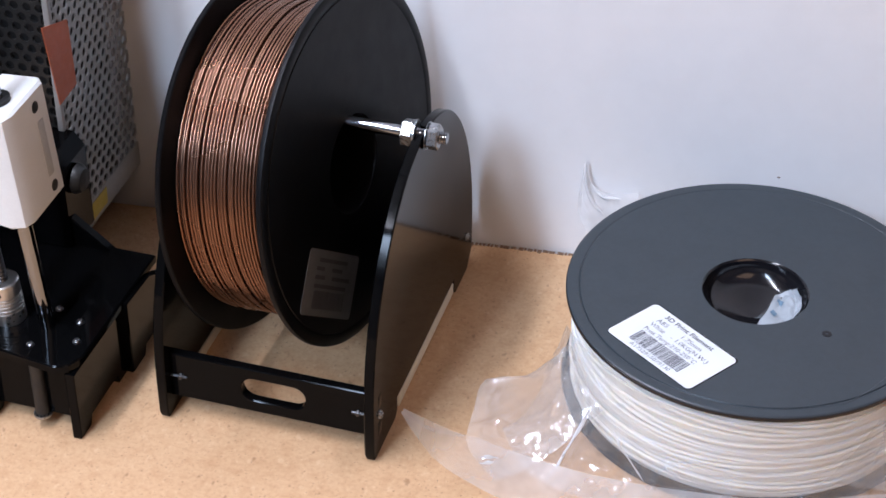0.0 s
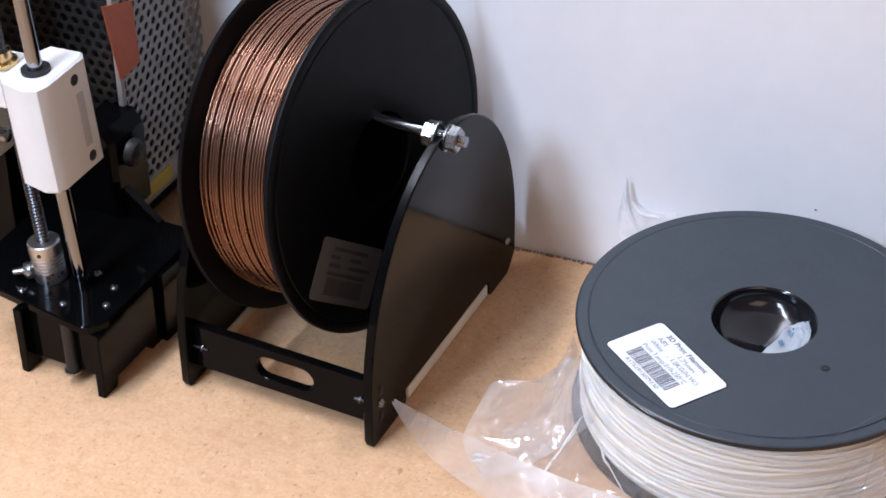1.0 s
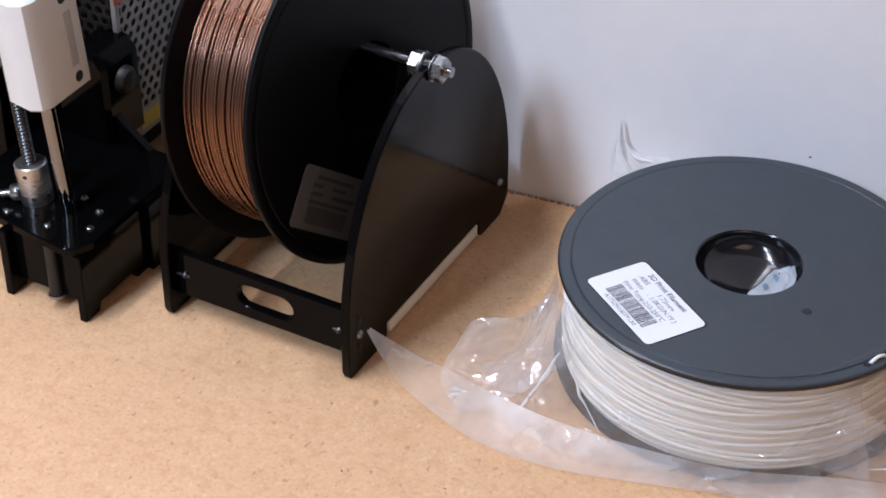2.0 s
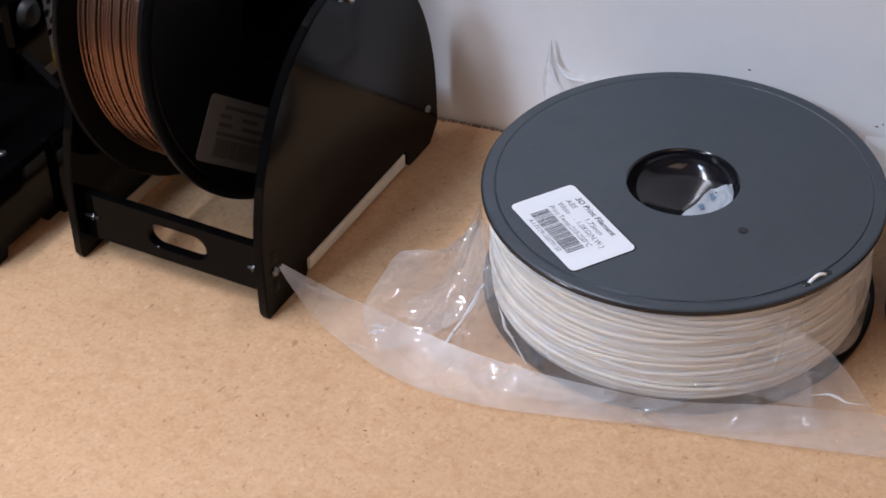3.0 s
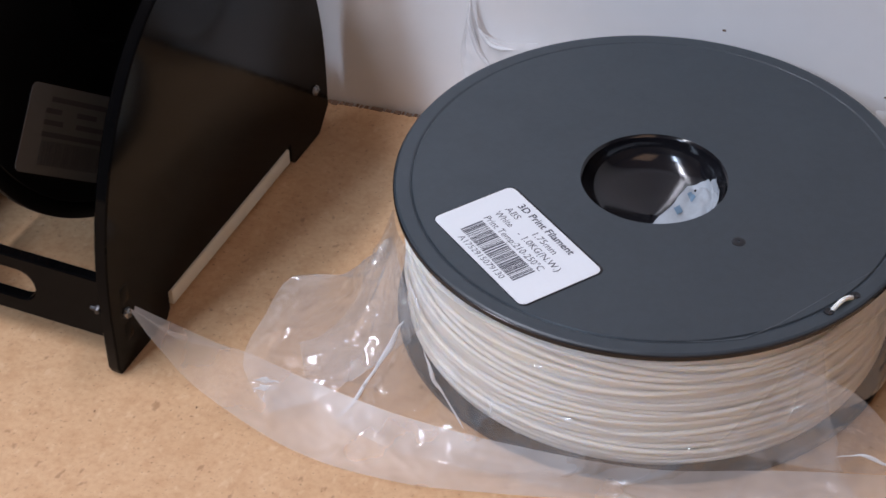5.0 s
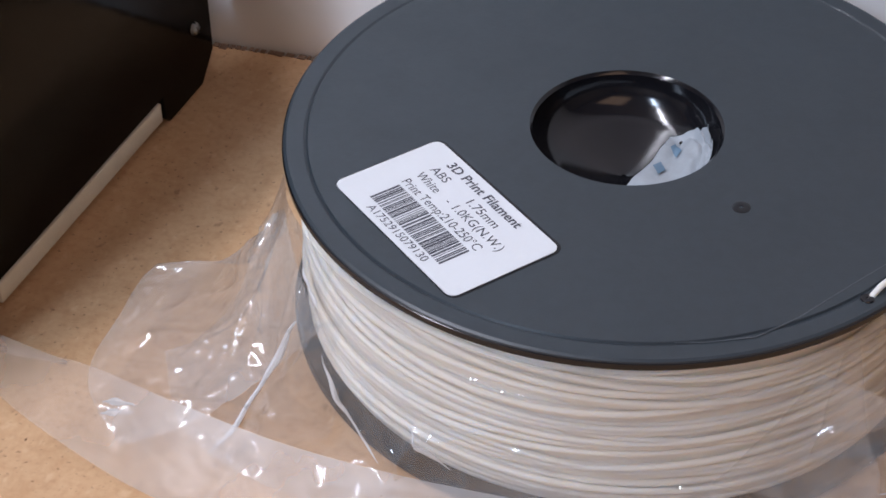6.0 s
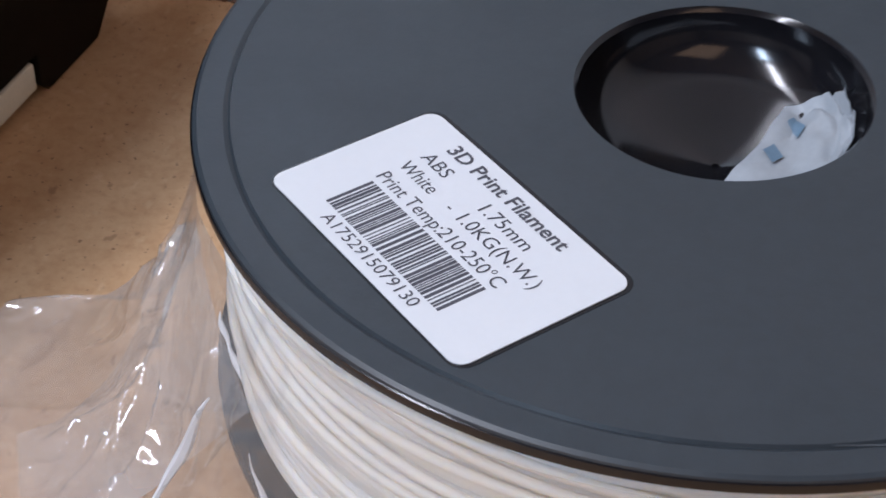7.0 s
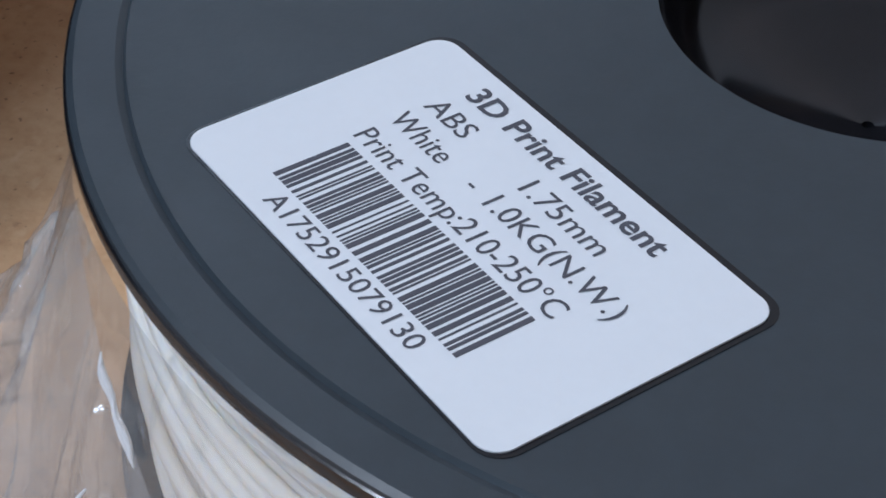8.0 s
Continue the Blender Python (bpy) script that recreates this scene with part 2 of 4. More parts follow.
def hexnut(width, z0, z1, m=None, bore=0.0):
    """A chamfered hexagon nut on the z axis."""
    bm = bmesh.new()
    rings = []
    for rr, z in ((0.90, z0), (1.0, z0 + 0.0007), (1.0, z1 - 0.0007), (0.90, z1)):
        rings.append([bm.verts.new((width / 1.732 * rr * math.cos(math.pi * i / 3), width / 1.732 * rr * math.sin(math.pi * i / 3), z)) for i in range(6)])
    for p, q in zip(rings, rings[1:]):
        for i in range(6):
            bm.faces.new((p[i], p[(i + 1) % 6], q[(i + 1) % 6], q[i]))
    bm.faces.new(rings[0][::-1])
    bm.faces.new(rings[-1])
    if m is not None:
        bmesh.ops.transform(bm, matrix=m, verts=bm.verts[:])
    return bm


def thread(r, z0, z1, pitch, n=14, m=None, depth=0.08):
    """A screw thread: a rod whose radius follows a helix."""
    bm = bmesh.new()
    steps = max(4, int((z1 - z0) / pitch * 4))
    rings = []
    for k in range(steps + 1):
        z = z0 + (z1 - z0) * k / steps
        ring = []
        for i in range(n):
            a = 2 * math.pi * i / n
            f = ((z / pitch - i / n) % 1.0)
            rr = r * (1 - depth * abs(2 * f - 1) * 2)
            ring.append(bm.verts.new((rr * math.cos(a), rr * math.sin(a), z)))
        rings.append(ring)
    for p, q in zip(rings, rings[1:]):
        for i in range(n):
            bm.faces.new((p[i], p[(i + 1) % n], q[(i + 1) % n], q[i]))
    bm.faces.new(rings[0][::-1])
    bm.faces.new(rings[-1])
    if m is not None:
        bmesh.ops.transform(bm, matrix=m, verts=bm.verts[:])
    return bm


def words(body, width, height, bold=0.0):
    """Lettering with the built-in font, as a flat bmesh from (0, 0), fitted to a width and height."""
    cu = bpy.data.curves.new("lettering", "FONT")
    cu.body, cu.size, cu.offset, cu.resolution_u = body, 1.0, bold, 3
    ob = bpy.data.objects.new("lettering", cu)
    scene.collection.objects.link(ob)
    dg = bpy.context.evaluated_depsgraph_get()
    dg.update()
    me = bpy.data.meshes.new_from_object(ob.evaluated_get(dg))
    bpy.data.objects.remove(ob)
    bm = bmesh.new()
    bm.from_mesh(me)
    bpy.data.meshes.remove(me)
    xs, ys = [v.co.x for v in bm.verts], [v.co.y for v in bm.verts]
    x0, x1, cap = min(xs), max(xs), 0.70
    for v in bm.verts:
        v.co.x, v.co.y, v.co.z = (v.co.x - x0) / (x1 - x0) * width, v.co.y / cap * height, 0
    bpy.data.curves.remove(cu)
    return bm


# ---------------------------------------------------------------- the room and the bench
WALL_TURN = math.degrees(math.atan(0.11))
WALL_AT = (-0.171, 0.0825)


def structure(name, bm, material, label, category=""):
    return tagged(part(name, bm, material, None, label), "", category, "", "structure")


def build_room():
    m = pose(WALL_AT[0], WALL_AT[1], 0, 0, 0, WALL_TURN)
    structure("wall_north", boxbm(-2.0, 0.0, -0.9, 2.2, 0.1, 1.6, m=m), WALL, "glossy white laminate wall panel behind the bench", "wall")
    bm = bmesh.new()
    box(bm, -1.6, -1.0, -0.028, 1.6, 0.30, 0.0, 0.001)
    for v in bm.verts:                      # the back edge runs along the wall
        if v.co.y > 0.2:
            v.co.y = WALL_AT[1] - 0.0025 + (v.co.x - WALL_AT[0]) * 0.11
    structure("bench_top", bm, TABLE, "tan chipboard bench top with dark flecks", "workbench")
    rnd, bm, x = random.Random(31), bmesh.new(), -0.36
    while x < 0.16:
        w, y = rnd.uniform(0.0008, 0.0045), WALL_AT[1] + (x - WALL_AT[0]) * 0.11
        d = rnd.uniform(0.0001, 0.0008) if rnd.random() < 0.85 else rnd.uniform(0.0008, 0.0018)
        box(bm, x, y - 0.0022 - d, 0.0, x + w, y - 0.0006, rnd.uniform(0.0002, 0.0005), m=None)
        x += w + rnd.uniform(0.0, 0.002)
    tagged(part("board_edge_bits", bm, plain("dark_board_edge", (0.20, 0.12, 0.075), 0.8), None, "small dark pieces along the bench's back edge", smooth=False), category="debris", kind="stuff")
    for x in (-1.45, 1.35):
        structure("bench_leg", boxbm(x, -0.95, -0.9, x + 0.1, -0.15, -0.028), ROOM, "painted panel leg carrying the bench top", "bench leg")
    structure("floor", boxbm(-2.6, -3.2, -1.0, 2.6, 0.8, -0.9), ROOM_FLOOR, "dull brown workshop floor", "floor")
    structure("wall_south", boxbm(-2.6, -3.3, -0.9, 2.6, -3.2, 1.6), ROOM, "plain painted workshop wall", "wall")
    structure("wall_east", boxbm(2.2, -3.2, -0.9, 2.3, 0.8, 1.6), ROOM, "plain painted workshop wall", "wall")
    structure("wall_west", boxbm(-2.3, -3.2, -0.9, -2.2, 0.8, 1.6), ROOM, "plain painted workshop wall", "wall")
    structure("ceiling", boxbm(-2.6, -3.3, 1.6, 2.6, 0.8, 1.7), ROOM, "plain white workshop ceiling", "ceiling")


def build_marks():
    """Small dark marks on the panel and loose crumbs on the bench."""
    stain = plain("brown_speck", (0.17, 0.10, 0.06), 0.8, 0, 0.2, 300)
    wall = bpy.data.objects["wall_north"]
    for x, z, r in ((-0.0037, 0.0705, 0.0007), (0.0718, 0.0536, 0.0010), (0.0659, 0.0500, 0.0007), (0.0690, 0.0520, 0.0005)):
        y = WALL_AT[1] + (x - WALL_AT[0]) * 0.11
        part("speck", lathe([(0.0001, 0.0003), (r * 0.7, 0.00025), (r, 0.0), (0.0001, 0.0)], 9, m=pose(x, y, z, 90, 0, WALL_TURN) @ Matrix.Diagonal((1.3, 0.8, 1, 1))), stain, wall, "dark brown speck")
    rnd, bm = random.Random(77), bmesh.new()
    for x, y, r in ((-0.142, -0.1815, 0.0012), (-0.1396, -0.1795, 0.0008), (-0.1384, -0.1228, 0.0006), (-0.1734, -0.1398, 0.0006), (-0.090, -0.1675, 0.0009), (-0.0532, -0.187, 0.0007), (-0.2926, -0.1906, 0.0007)):
        m = pose(x, y, 0, 0, 0, rnd.uniform(0, 180)) @ Matrix.Diagonal((rnd.uniform(0.9, 1.4), rnd.uniform(0.35, 0.6), 1, 1))
        lathe([(0.0001, 0.0005), (r * 0.6, 0.0004), (r * 0.9, 0.0001), (0.0001, 0.0001)], 6, bm, m)
    tagged(part("wood_crumbs", bm, stain, None, "dark wood crumbs lying loose on the bench", smooth=False), category="debris", kind="stuff")


build_room()
build_marks()


# ---------------------------------------------------------------- the white spool
SR, SH = 0.100, 0.0652           # flange radius, height
HOLE = 0.0275


def flange_profile(z, up, r=SR, hole=HOLE, t=0.0042):
    """The section of a flange whose outer face is at z; up is 1 for the top one."""
    s = up
    return [(hole + 0.0008, z), (r - 0.0072, z), (r - 0.0068, z - s * 0.0006), (r - 0.0059, z - s * 0.0002), (r - 0.0010, z - s * 0.0002),
            (r - 0.0002, z - s * 0.0006), (r, z - s * 0.0014), (r, z - s * (t - 0.0006)), (r - 0.0006, z - s * t), (hole + 0.01, z - s * t)]


def coil_turns(parent, material, r, z0, z1, d, count, seed, sway=0.0, sink=0.0, wander=0.0, bunch=0.0):
    """Turns of filament laid side by side round z, each a part with its own small sway."""
    rnd = random.Random(seed)
    seg, sides = 200, 8
    for k in range(count):
        zc = z0 + (z1 - z0) * (k + 0.5) / count + rnd.uniform(-0.14, 0.14) * d
        rc = r - rnd.random() * sink - bunch * (0.5 + 0.5 * math.sin(1.75 * k + 1.3 * math.sin(0.45 * k)))
        ph, amp, lobes = rnd.random() * 6.28, sway * rnd.uniform(0.3, 1), rnd.choice((1, 2, 2, 3))
        ph2 = rnd.random() * 6.28
        verts, faces = [], []
        for i in range(seg):
            a = 2 * math.pi * i / seg
            zz = min(z1 - d / 2, max(z0 + d / 2, zc + amp * math.sin(lobes * a + ph)))
            rr = rc + wander * math.sin(2 * a + ph2)
            for j in range(sides):
                b = 2 * math.pi * j / sides
                q = rr + d / 2 * math.cos(b)
                verts.append((q * math.cos(a), q * math.sin(a), zz + d / 2 * math.sin(b)))
        for i in range(seg):
            for j in range(sides):
                a0, a1, jj = i * sides, ((i + 1) % seg) * sides, (j + 1) % sides
                faces.append((a0 + j, a1 + j, a1 + jj, a0 + jj))
        me = bpy.data.meshes.new("filament_turn")
        me.from_pydata(verts, [], faces)
        me.polygons.foreach_set("use_smooth", [True] * len(faces))
        me.materials.append(material)
        ob = new("filament_turn", me)
        ob.parent = parent


def build_white_spool():
    sp = thing("filament_spool", (0, 0, 0), label="dark grey plastic spool wound with white filament, lying flat", category="filament spool")
    top = part("top_flange", lathe(flange_profile(SH, 1, t=0.0033), 160), FLANGE, sp, angle=20)
    # same plastic as the top; darker colour offsets light and film haze here
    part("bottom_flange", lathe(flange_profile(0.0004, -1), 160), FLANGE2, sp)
    part("rim_band", lathe([(SR - 0.0006, SH - 0.0009), (SR + 0.00025, SH - 0.0012), (SR + 0.00035, SH - 0.0020), (SR + 0.00025, SH - 0.0030), (SR - 0.0006, SH - 0.0032)], 160), HUB, top, "glossy black rim")
    # rolled lip of the hole and the bore
    lip = [(HOLE + 0.0010, SH), (HOLE + 0.0006, SH - 0.0003), (HOLE + 0.0001, SH - 0.0009)]
    lip += [(HOLE - 0.0116 * (1 - math.cos(k / 10 * 1.35)), SH - 0.001 - 0.0116 * math.sin(k / 10 * 1.35)) for k in range(11)]
    lip += [(0.012, SH - 0.0160), (0.0008, SH - 0.0185), (0.0008, 0.004), (HOLE + 0.004, 0.004), (HOLE + 0.004, SH - 0.004)]
    part("hub", lathe(lip, 128), HUB, sp, "glossy black dished hub")
    part("winding_core", lathe([(0.045, 0.0048), (0.0937, 0.0048), (0.0937, SH - 0.0046), (0.045, SH - 0.0046)], 96), WHITE_FIL, sp)
    coil_turns(sp, WHITE_FIL, 0.0938, 0.0046, SH - 0.0044, 0.0021, 27, 5, 0.0030, 0.0022, 0.0008)
    coil_turns(sp, WHITE_FIL, 0.0952, 0.007, SH - 0.0046, 0.0021, 25, 8, 0.0055, 0.0005, 0.0006, 0.0016)
    # recess shade along the label's edges, put in as a dark shifted plate
    part("recess_shade", plate(rounded(0.0609, 0.0370, 0.0033), 0.00012, 0.0,
                               m=pose(-0.0334, -0.0578, SH, 0, 0, math.degrees(math.atan2(-0.565, 0.825)))), HUB, top, "dark plate painting the recess shade round the label")
    # vent hole in the flange with its dimple
    part("locating_hole", lathe([(0.0006, SH + 0.0002), (0.0019, SH + 0.0003), (0.0026, SH + 0.0001), (0.0026, SH - 0.001), (0.0006, SH - 0.001)], 24,
                                m=pose(0.041, -0.0249, 0)), HUB, top)
    # filament end pushed through the flange near its edge
    a0 = math.atan2(-0.0437, 0.0846)
    pts = []
    for i in range(13):
        f = i / 12
        a = a0 + (f - 0.5) * 0.135
        pts.append(Vector((0.0955 * math.cos(a), 0.0955 * math.sin(a), SH - 0.0012 + 0.0030 * math.sin(math.pi * f))))
    part("filament_end", sweep(pts, 0.0009, 8), WHITE_FIL, sp, "white filament end tucked through the flange")
    line = [Vector((0.0400, -0.0842, SH)), Vector((0.0473, -0.0813, SH)), Vector((0.0584, -0.0748, SH)), Vector((0.0667, -0.0638, SH)), Vector((0.0788, -0.0418, SH)), Vector((0.0923, -0.0188, SH))]
    part("pale_line", sweep(line, lambda f: 0.00006 + 0.00014 * math.sin(math.pi * f), 6), plain("pale_line_grey", (0.10, 0.11, 0.12), 0.5), top, "thin pale line")
    for s in (-1, 1):
        a = a0 + s * 0.072
        part("threading_hole", lathe([(0.0003, SH + 0.0002), (0.0016, SH + 0.0003), (0.0019, SH), (0.0003, SH)], 18,
                                     m=pose(0.0955 * math.cos(a), 0.0955 * math.sin(a), 0)), HUB, top)
    return sp


def sweep(pts, r, n=8, bm=None):
    """A round tube along points."""
    bm = bm or bmesh.new()
    rings = []
    for i, p in enumerate(pts):
        d = (pts[min(i + 1, len(pts) - 1)] - pts[max(i - 1, 0)]).normalized()
        side = d.cross(Vector((0, 0, 1)))
        side = side.normalized() if side.length > 1e-4 else Vector((1, 0, 0))
        up = side.cross(d)
        rr = r(i / (len(pts) - 1)) if callable(r) else r
        rings.append([bm.verts.new(p + rr * (math.cos(2 * math.pi * k / n) * side + math.sin(2 * math.pi * k / n) * up)) for k in range(n)])
    for a, b in zip(rings, rings[1:]):
        for k in range(n):
            bm.faces.new((a[k], a[(k + 1) % n], b[(k + 1) % n], b[k]))
    bm.faces.new(rings[0][::-1])
    bm.faces.new(rings[-1])
    return bm


build_white_spool()


def build_label():
    """The printed paper label on the flange; u along the lines, v up the page, both 0 to 1."""
    W, H = 0.0595, 0.0356
    base = pose(-0.0336, -0.0581, SH + 0.00016, 0, 0, math.degrees(math.atan2(-0.565, 0.825)))
    lab = thing("paper_label", turn=base, label="white paper label printed with filament details, stuck on the spool", category="label")
    part("paper", plate(rounded(W, H, 0.0028), 0.00022, 0.0), PAPER, lab)
    z = 0.00030

    def line(name, text, u0, u1, v, h, bold=0.0):
        bm = words(text, (u1 - u0) * W, h, bold)
        bmesh.ops.translate(bm, vec=((u0 - 0.490) * W, (v - 0.520) * H, z), verts=bm.verts[:])
        part(name, bm, INK, lab, smooth=False)

    line("title_text", "3D Print Filament", 0.185, 0.759, 0.873, 0.0030, 0.020)
    line("material_text", "ABS", 0.166, 0.292, 0.733, 0.0029)
    line("diameter_text", "1.75mm", 0.472, 0.700, 0.733, 0.0029)
    line("colour_text", "White", 0.162, 0.330, 0.603, 0.0029)
    line("dash_text", "-", 0.410, 0.426, 0.603, 0.0029)
    line("weight_text", "1.0KG(N.W.)", 0.470, 0.846, 0.603, 0.0029)
    line("temperature_text", "Print Temp:210-250°C", 0.169, 0.785, 0.466, 0.0029)
    line("code_text", "A1752915079130", 0.238, 0.716, 0.070, 0.0025)
    # the bar code
    rnd = random.Random(12)
    bm = bmesh.new()
    x, end = 0.192 * W, 0.797 * W
    while x < end - 0.0006:
        w = rnd.choice((0.00026, 0.00026, 0.00045, 0.00070))
        box(bm, x - W / 2, (0.143 - 0.5) * H, z - 0.00005, x + w - W / 2, (0.413 - 0.5) * H, z)
        x += w + rnd.choice((0.00024, 0.00024, 0.00045, 0.00062))
    tagged(part("bar_code", bm, INK, lab, smooth=False), kind="stuff")


build_label()


def build_sachet():
    """A crumpled drying sachet lying in one side of the dished hub."""
    right, up = Vector((0.90, 0.44)), Vector((-0.44, 0.90))

    def crumpled(u, v, lift):
        xy = right * u + up * v
        xy *= 0.0258 * math.tanh(xy.length / 0.0258) / max(xy.length, 1e-6)
        c = max(0, xy.length - (HOLE - 0.0116)) / 0.0116
        z = SH - 0.0128 + 0.0116 * (1 - math.sqrt(max(0, 1 - c * c))) + 0.0008
        fold = 0.0035 * abs(noise.noise(Vector((u * 55, v * 55, 4.2)))) + 0.0012 * noise.noise(Vector((u * 160, v * 160, 2.2)))
        return Vector((xy.x, xy.y, min(SH - 0.003, z + lift + fold)))

    def patch(corner, eu, ev, n, lift):
        bm = bmesh.new()
        c, eu, ev = Vector(corner), Vector(eu), Vector(ev)
        g = [[bm.verts.new(crumpled(*(c + eu * (i / n) + ev * (j / n)), lift)) for j in range(n + 1)] for i in range(n + 1)]
        for i in range(n):
            for j in range(n):
                bm.faces.new((g[i][j], g[i + 1][j], g[i + 1][j + 1], g[i][j + 1]))
        return bm

    s = thing("drying_sachet", label="crumpled white sachet with pale blue print in the dished hub", category="sachet")
    bm = patch((-0.010, -0.025), (0.060, 0.006), (0.028, 0.036), 34, 0.0)
    r = bmesh.ops.extrude_face_region(bm, geom=bm.faces[:])
    bmesh.ops.translate(bm, vec=(0, 0, -0.0008), verts=[v for v in r["geom"] if isinstance(v, bmesh.types.BMVert)])
    bmesh.ops.recalc_face_normals(bm, faces=bm.faces[:])
    part("sachet_paper", bm, SACHET, s)
    for u, v in ((0.009, -0.011), (0.017, -0.002)):
        part("printed_mark", patch((u, v), (0.0030, 0.0024), (-0.0014, 0.0052), 8, 0.0006), BLUE_PRINT, s, "pale blue printed mark")


build_sachet()


# ---------------------------------------------------------------- the spool stand
XR, XL, PT = -0.1738, -0.295, 0.0055       # outer faces of the side panels, thickness
YC = -0.0275                              # middle of the stand


def side_outline():
    """Side panel in (y, z): two feet, a low gap between them, an arched top with the rod's notch."""
    hw, out = 0.0922, []
    out += [(-hw + 0.002, 0.0), (-hw + 0.036, 0.0), (-hw + 0.040, 0.004), (-hw + 0.040, 0.0120), (hw - 0.038, 0.0120), (hw - 0.038, 0.004), (hw - 0.034, 0.0), (hw - 0.010, 0.0), (hw, 0.010)]
    a = 0
    for i in range(37):
        a = math.pi * i / 36
        y, z = hw * math.cos(a), 0.028 + 0.1215 * math.sin(a) ** 0.96
        if abs(y) < 0.0042:
            continue
        if out and abs(y) < 0.012 and y > 0:
            out.append((y, z))
            out += [(0.0042, 0.1490), (0.0042, 0.1445), (0.0022, 0.1428), (-0.0022, 0.1428), (-0.0042, 0.1445), (-0.0042, 0.1490)]
            continue
        out.append((y, z))
    out.append((-hw, 0.004))
    return [(YC + y, z) for y, z in out]


def yz(x):
    """Turns a sheet drawn in (y, z) to stand at x, its thickness going to +x."""
    return Matrix(((0, 0, 1, x), (1, 0, 0, 0), (0, 1, 0, 0), (0, 0, 0, 1)))


def xz(y):
    """Turns a sheet drawn in (x, z) to stand at y, its thickness going to -y."""
    return Matrix(((1, 0, 0, 0), (0, 0, -1, y), (0, 1, 0, 0), (0, 0, 0, 1)))


def pan_screw(m, parent, r=0.0024):
    bm = lathe([(0.0002, 0.0016), (r * 0.6, 0.0015), (r * 0.92, 0.0009), (r, 0.0), (0.0002, 0.0)], 18)
    for a in (0, 90):
        box(bm, -r * 0.62, -0.00028, 0.00135, r * 0.62, 0.00028, 0.00175, m=pose(0, 0, 0, 0, 0, a))
    bmesh.ops.transform(bm, matrix=m, verts=bm.verts[:])
    return part("screw", bm, ZINC, parent, "zinc-plated cross-head screw")


def build_stand():
    st = thing("spool_stand", label="glossy black acrylic spool stand with a steel rod, on the bench", category="spool stand")
    prof = side_outline()
    for x in (XR - PT, XL):
        p = part("side_panel", plate(prof, PT, 0.0007, m=yz(x)), ACRYL, st)
        part("edge_pad", boxbm(x - 0.0004, YC - 0.0505, 0.0042, x + PT + 0.0004, YC + 0.0525, 0.0118, 0.0006), CREAM, p, "cream strip along the lower edge")
    for y, slot in ((-0.1065, True), (0.0530, False)):
        o = [(XL + PT, 0.011), (XR - PT, 0.011), (XR - PT, 0.040), (XL + PT, 0.040)]
        holes = [oval((XL + XR) / 2 + 0.0025, 0.0260, 0.036, 0.0145)] if slot else []
        bar = part("cross_bar", plate(o, 0.0055, 0.0006, holes, m=xz(y)), ACRYL, st)
        for s, x in ((1, XL + PT), (-1, XR - PT)):
            part("bolt", rod(0.0009, 0, 0.009, 10, m=pose(x + (0 if s > 0 else -0.009), y - 0.0056, 0.0255, 0, 90, 0)), DARK_ZINC, bar)
            part("nut", hexnut(0.0036, -0.0008, 0.0008, m=pose(x + s * 0.0055, y - 0.0056, 0.0255, 0, 90, 0)), DARK_ZINC, bar)
    for y in (YC - 0.0820,):
        for x in (XL - 0.0001, XR - 0.0014):
            for z in (0.0125, 0.0305):
                part("bar_tab", boxbm(x, y - 0.0027, z, x + 0.0015, y + 0.0027, z + 0.0085, 0.0002), ACRYL, st)
    for y in (YC - 0.0820, YC + 0.0800):
        pan_screw(pose(XR, y, 0.0255, 0, 90, 0), st)
        pan_screw(pose(XL, y, 0.0255, 0, -90, 0), st)
    return st


build_stand()


def build_rod():
    rd = thing("axle_rod", label="polished steel rod with hexagon nuts, resting in the stand", category="rod")
    z, y = 0.1475, YC - 0.001
    m = pose(0, y, z, 0, 90, 0)
    part("shaft", rod(0.0034, -0.296, -0.186, 24, m=m), CHROME, rd)
    part("threaded_end", thread(0.0033, -0.186, -0.1625, 0.00125, 16, m=m), CHROME, rd)
    part("threaded_end", thread(0.0033, -0.309, -0.296, 0.00125, 16, m=m), CHROME, rd)
    for x0, x1, a in ((-0.1865, -0.1800, 12), (-0.1725, -0.1665, 40), (-0.301, -0.2955, 0), (-0.288, -0.2825, 20)):
        part("nut", hexnut(0.0125, x0, x1, m=m @ pose(0, 0, 0, 0, 0, a)), ZINC, rd)
    for x0, x1 in ((-0.1799, -0.1788), (-0.1729, -0.1726)):
        part("washer", lathe([(0.0035, x0), (0.0075, x0), (0.0075, x1), (0.0035, x1)], 28, m=m), ZINC, rd)


build_rod()


# ---------------------------------------------------------------- the copper spool on the stand
CR, CW = 0.0975, 0.0608


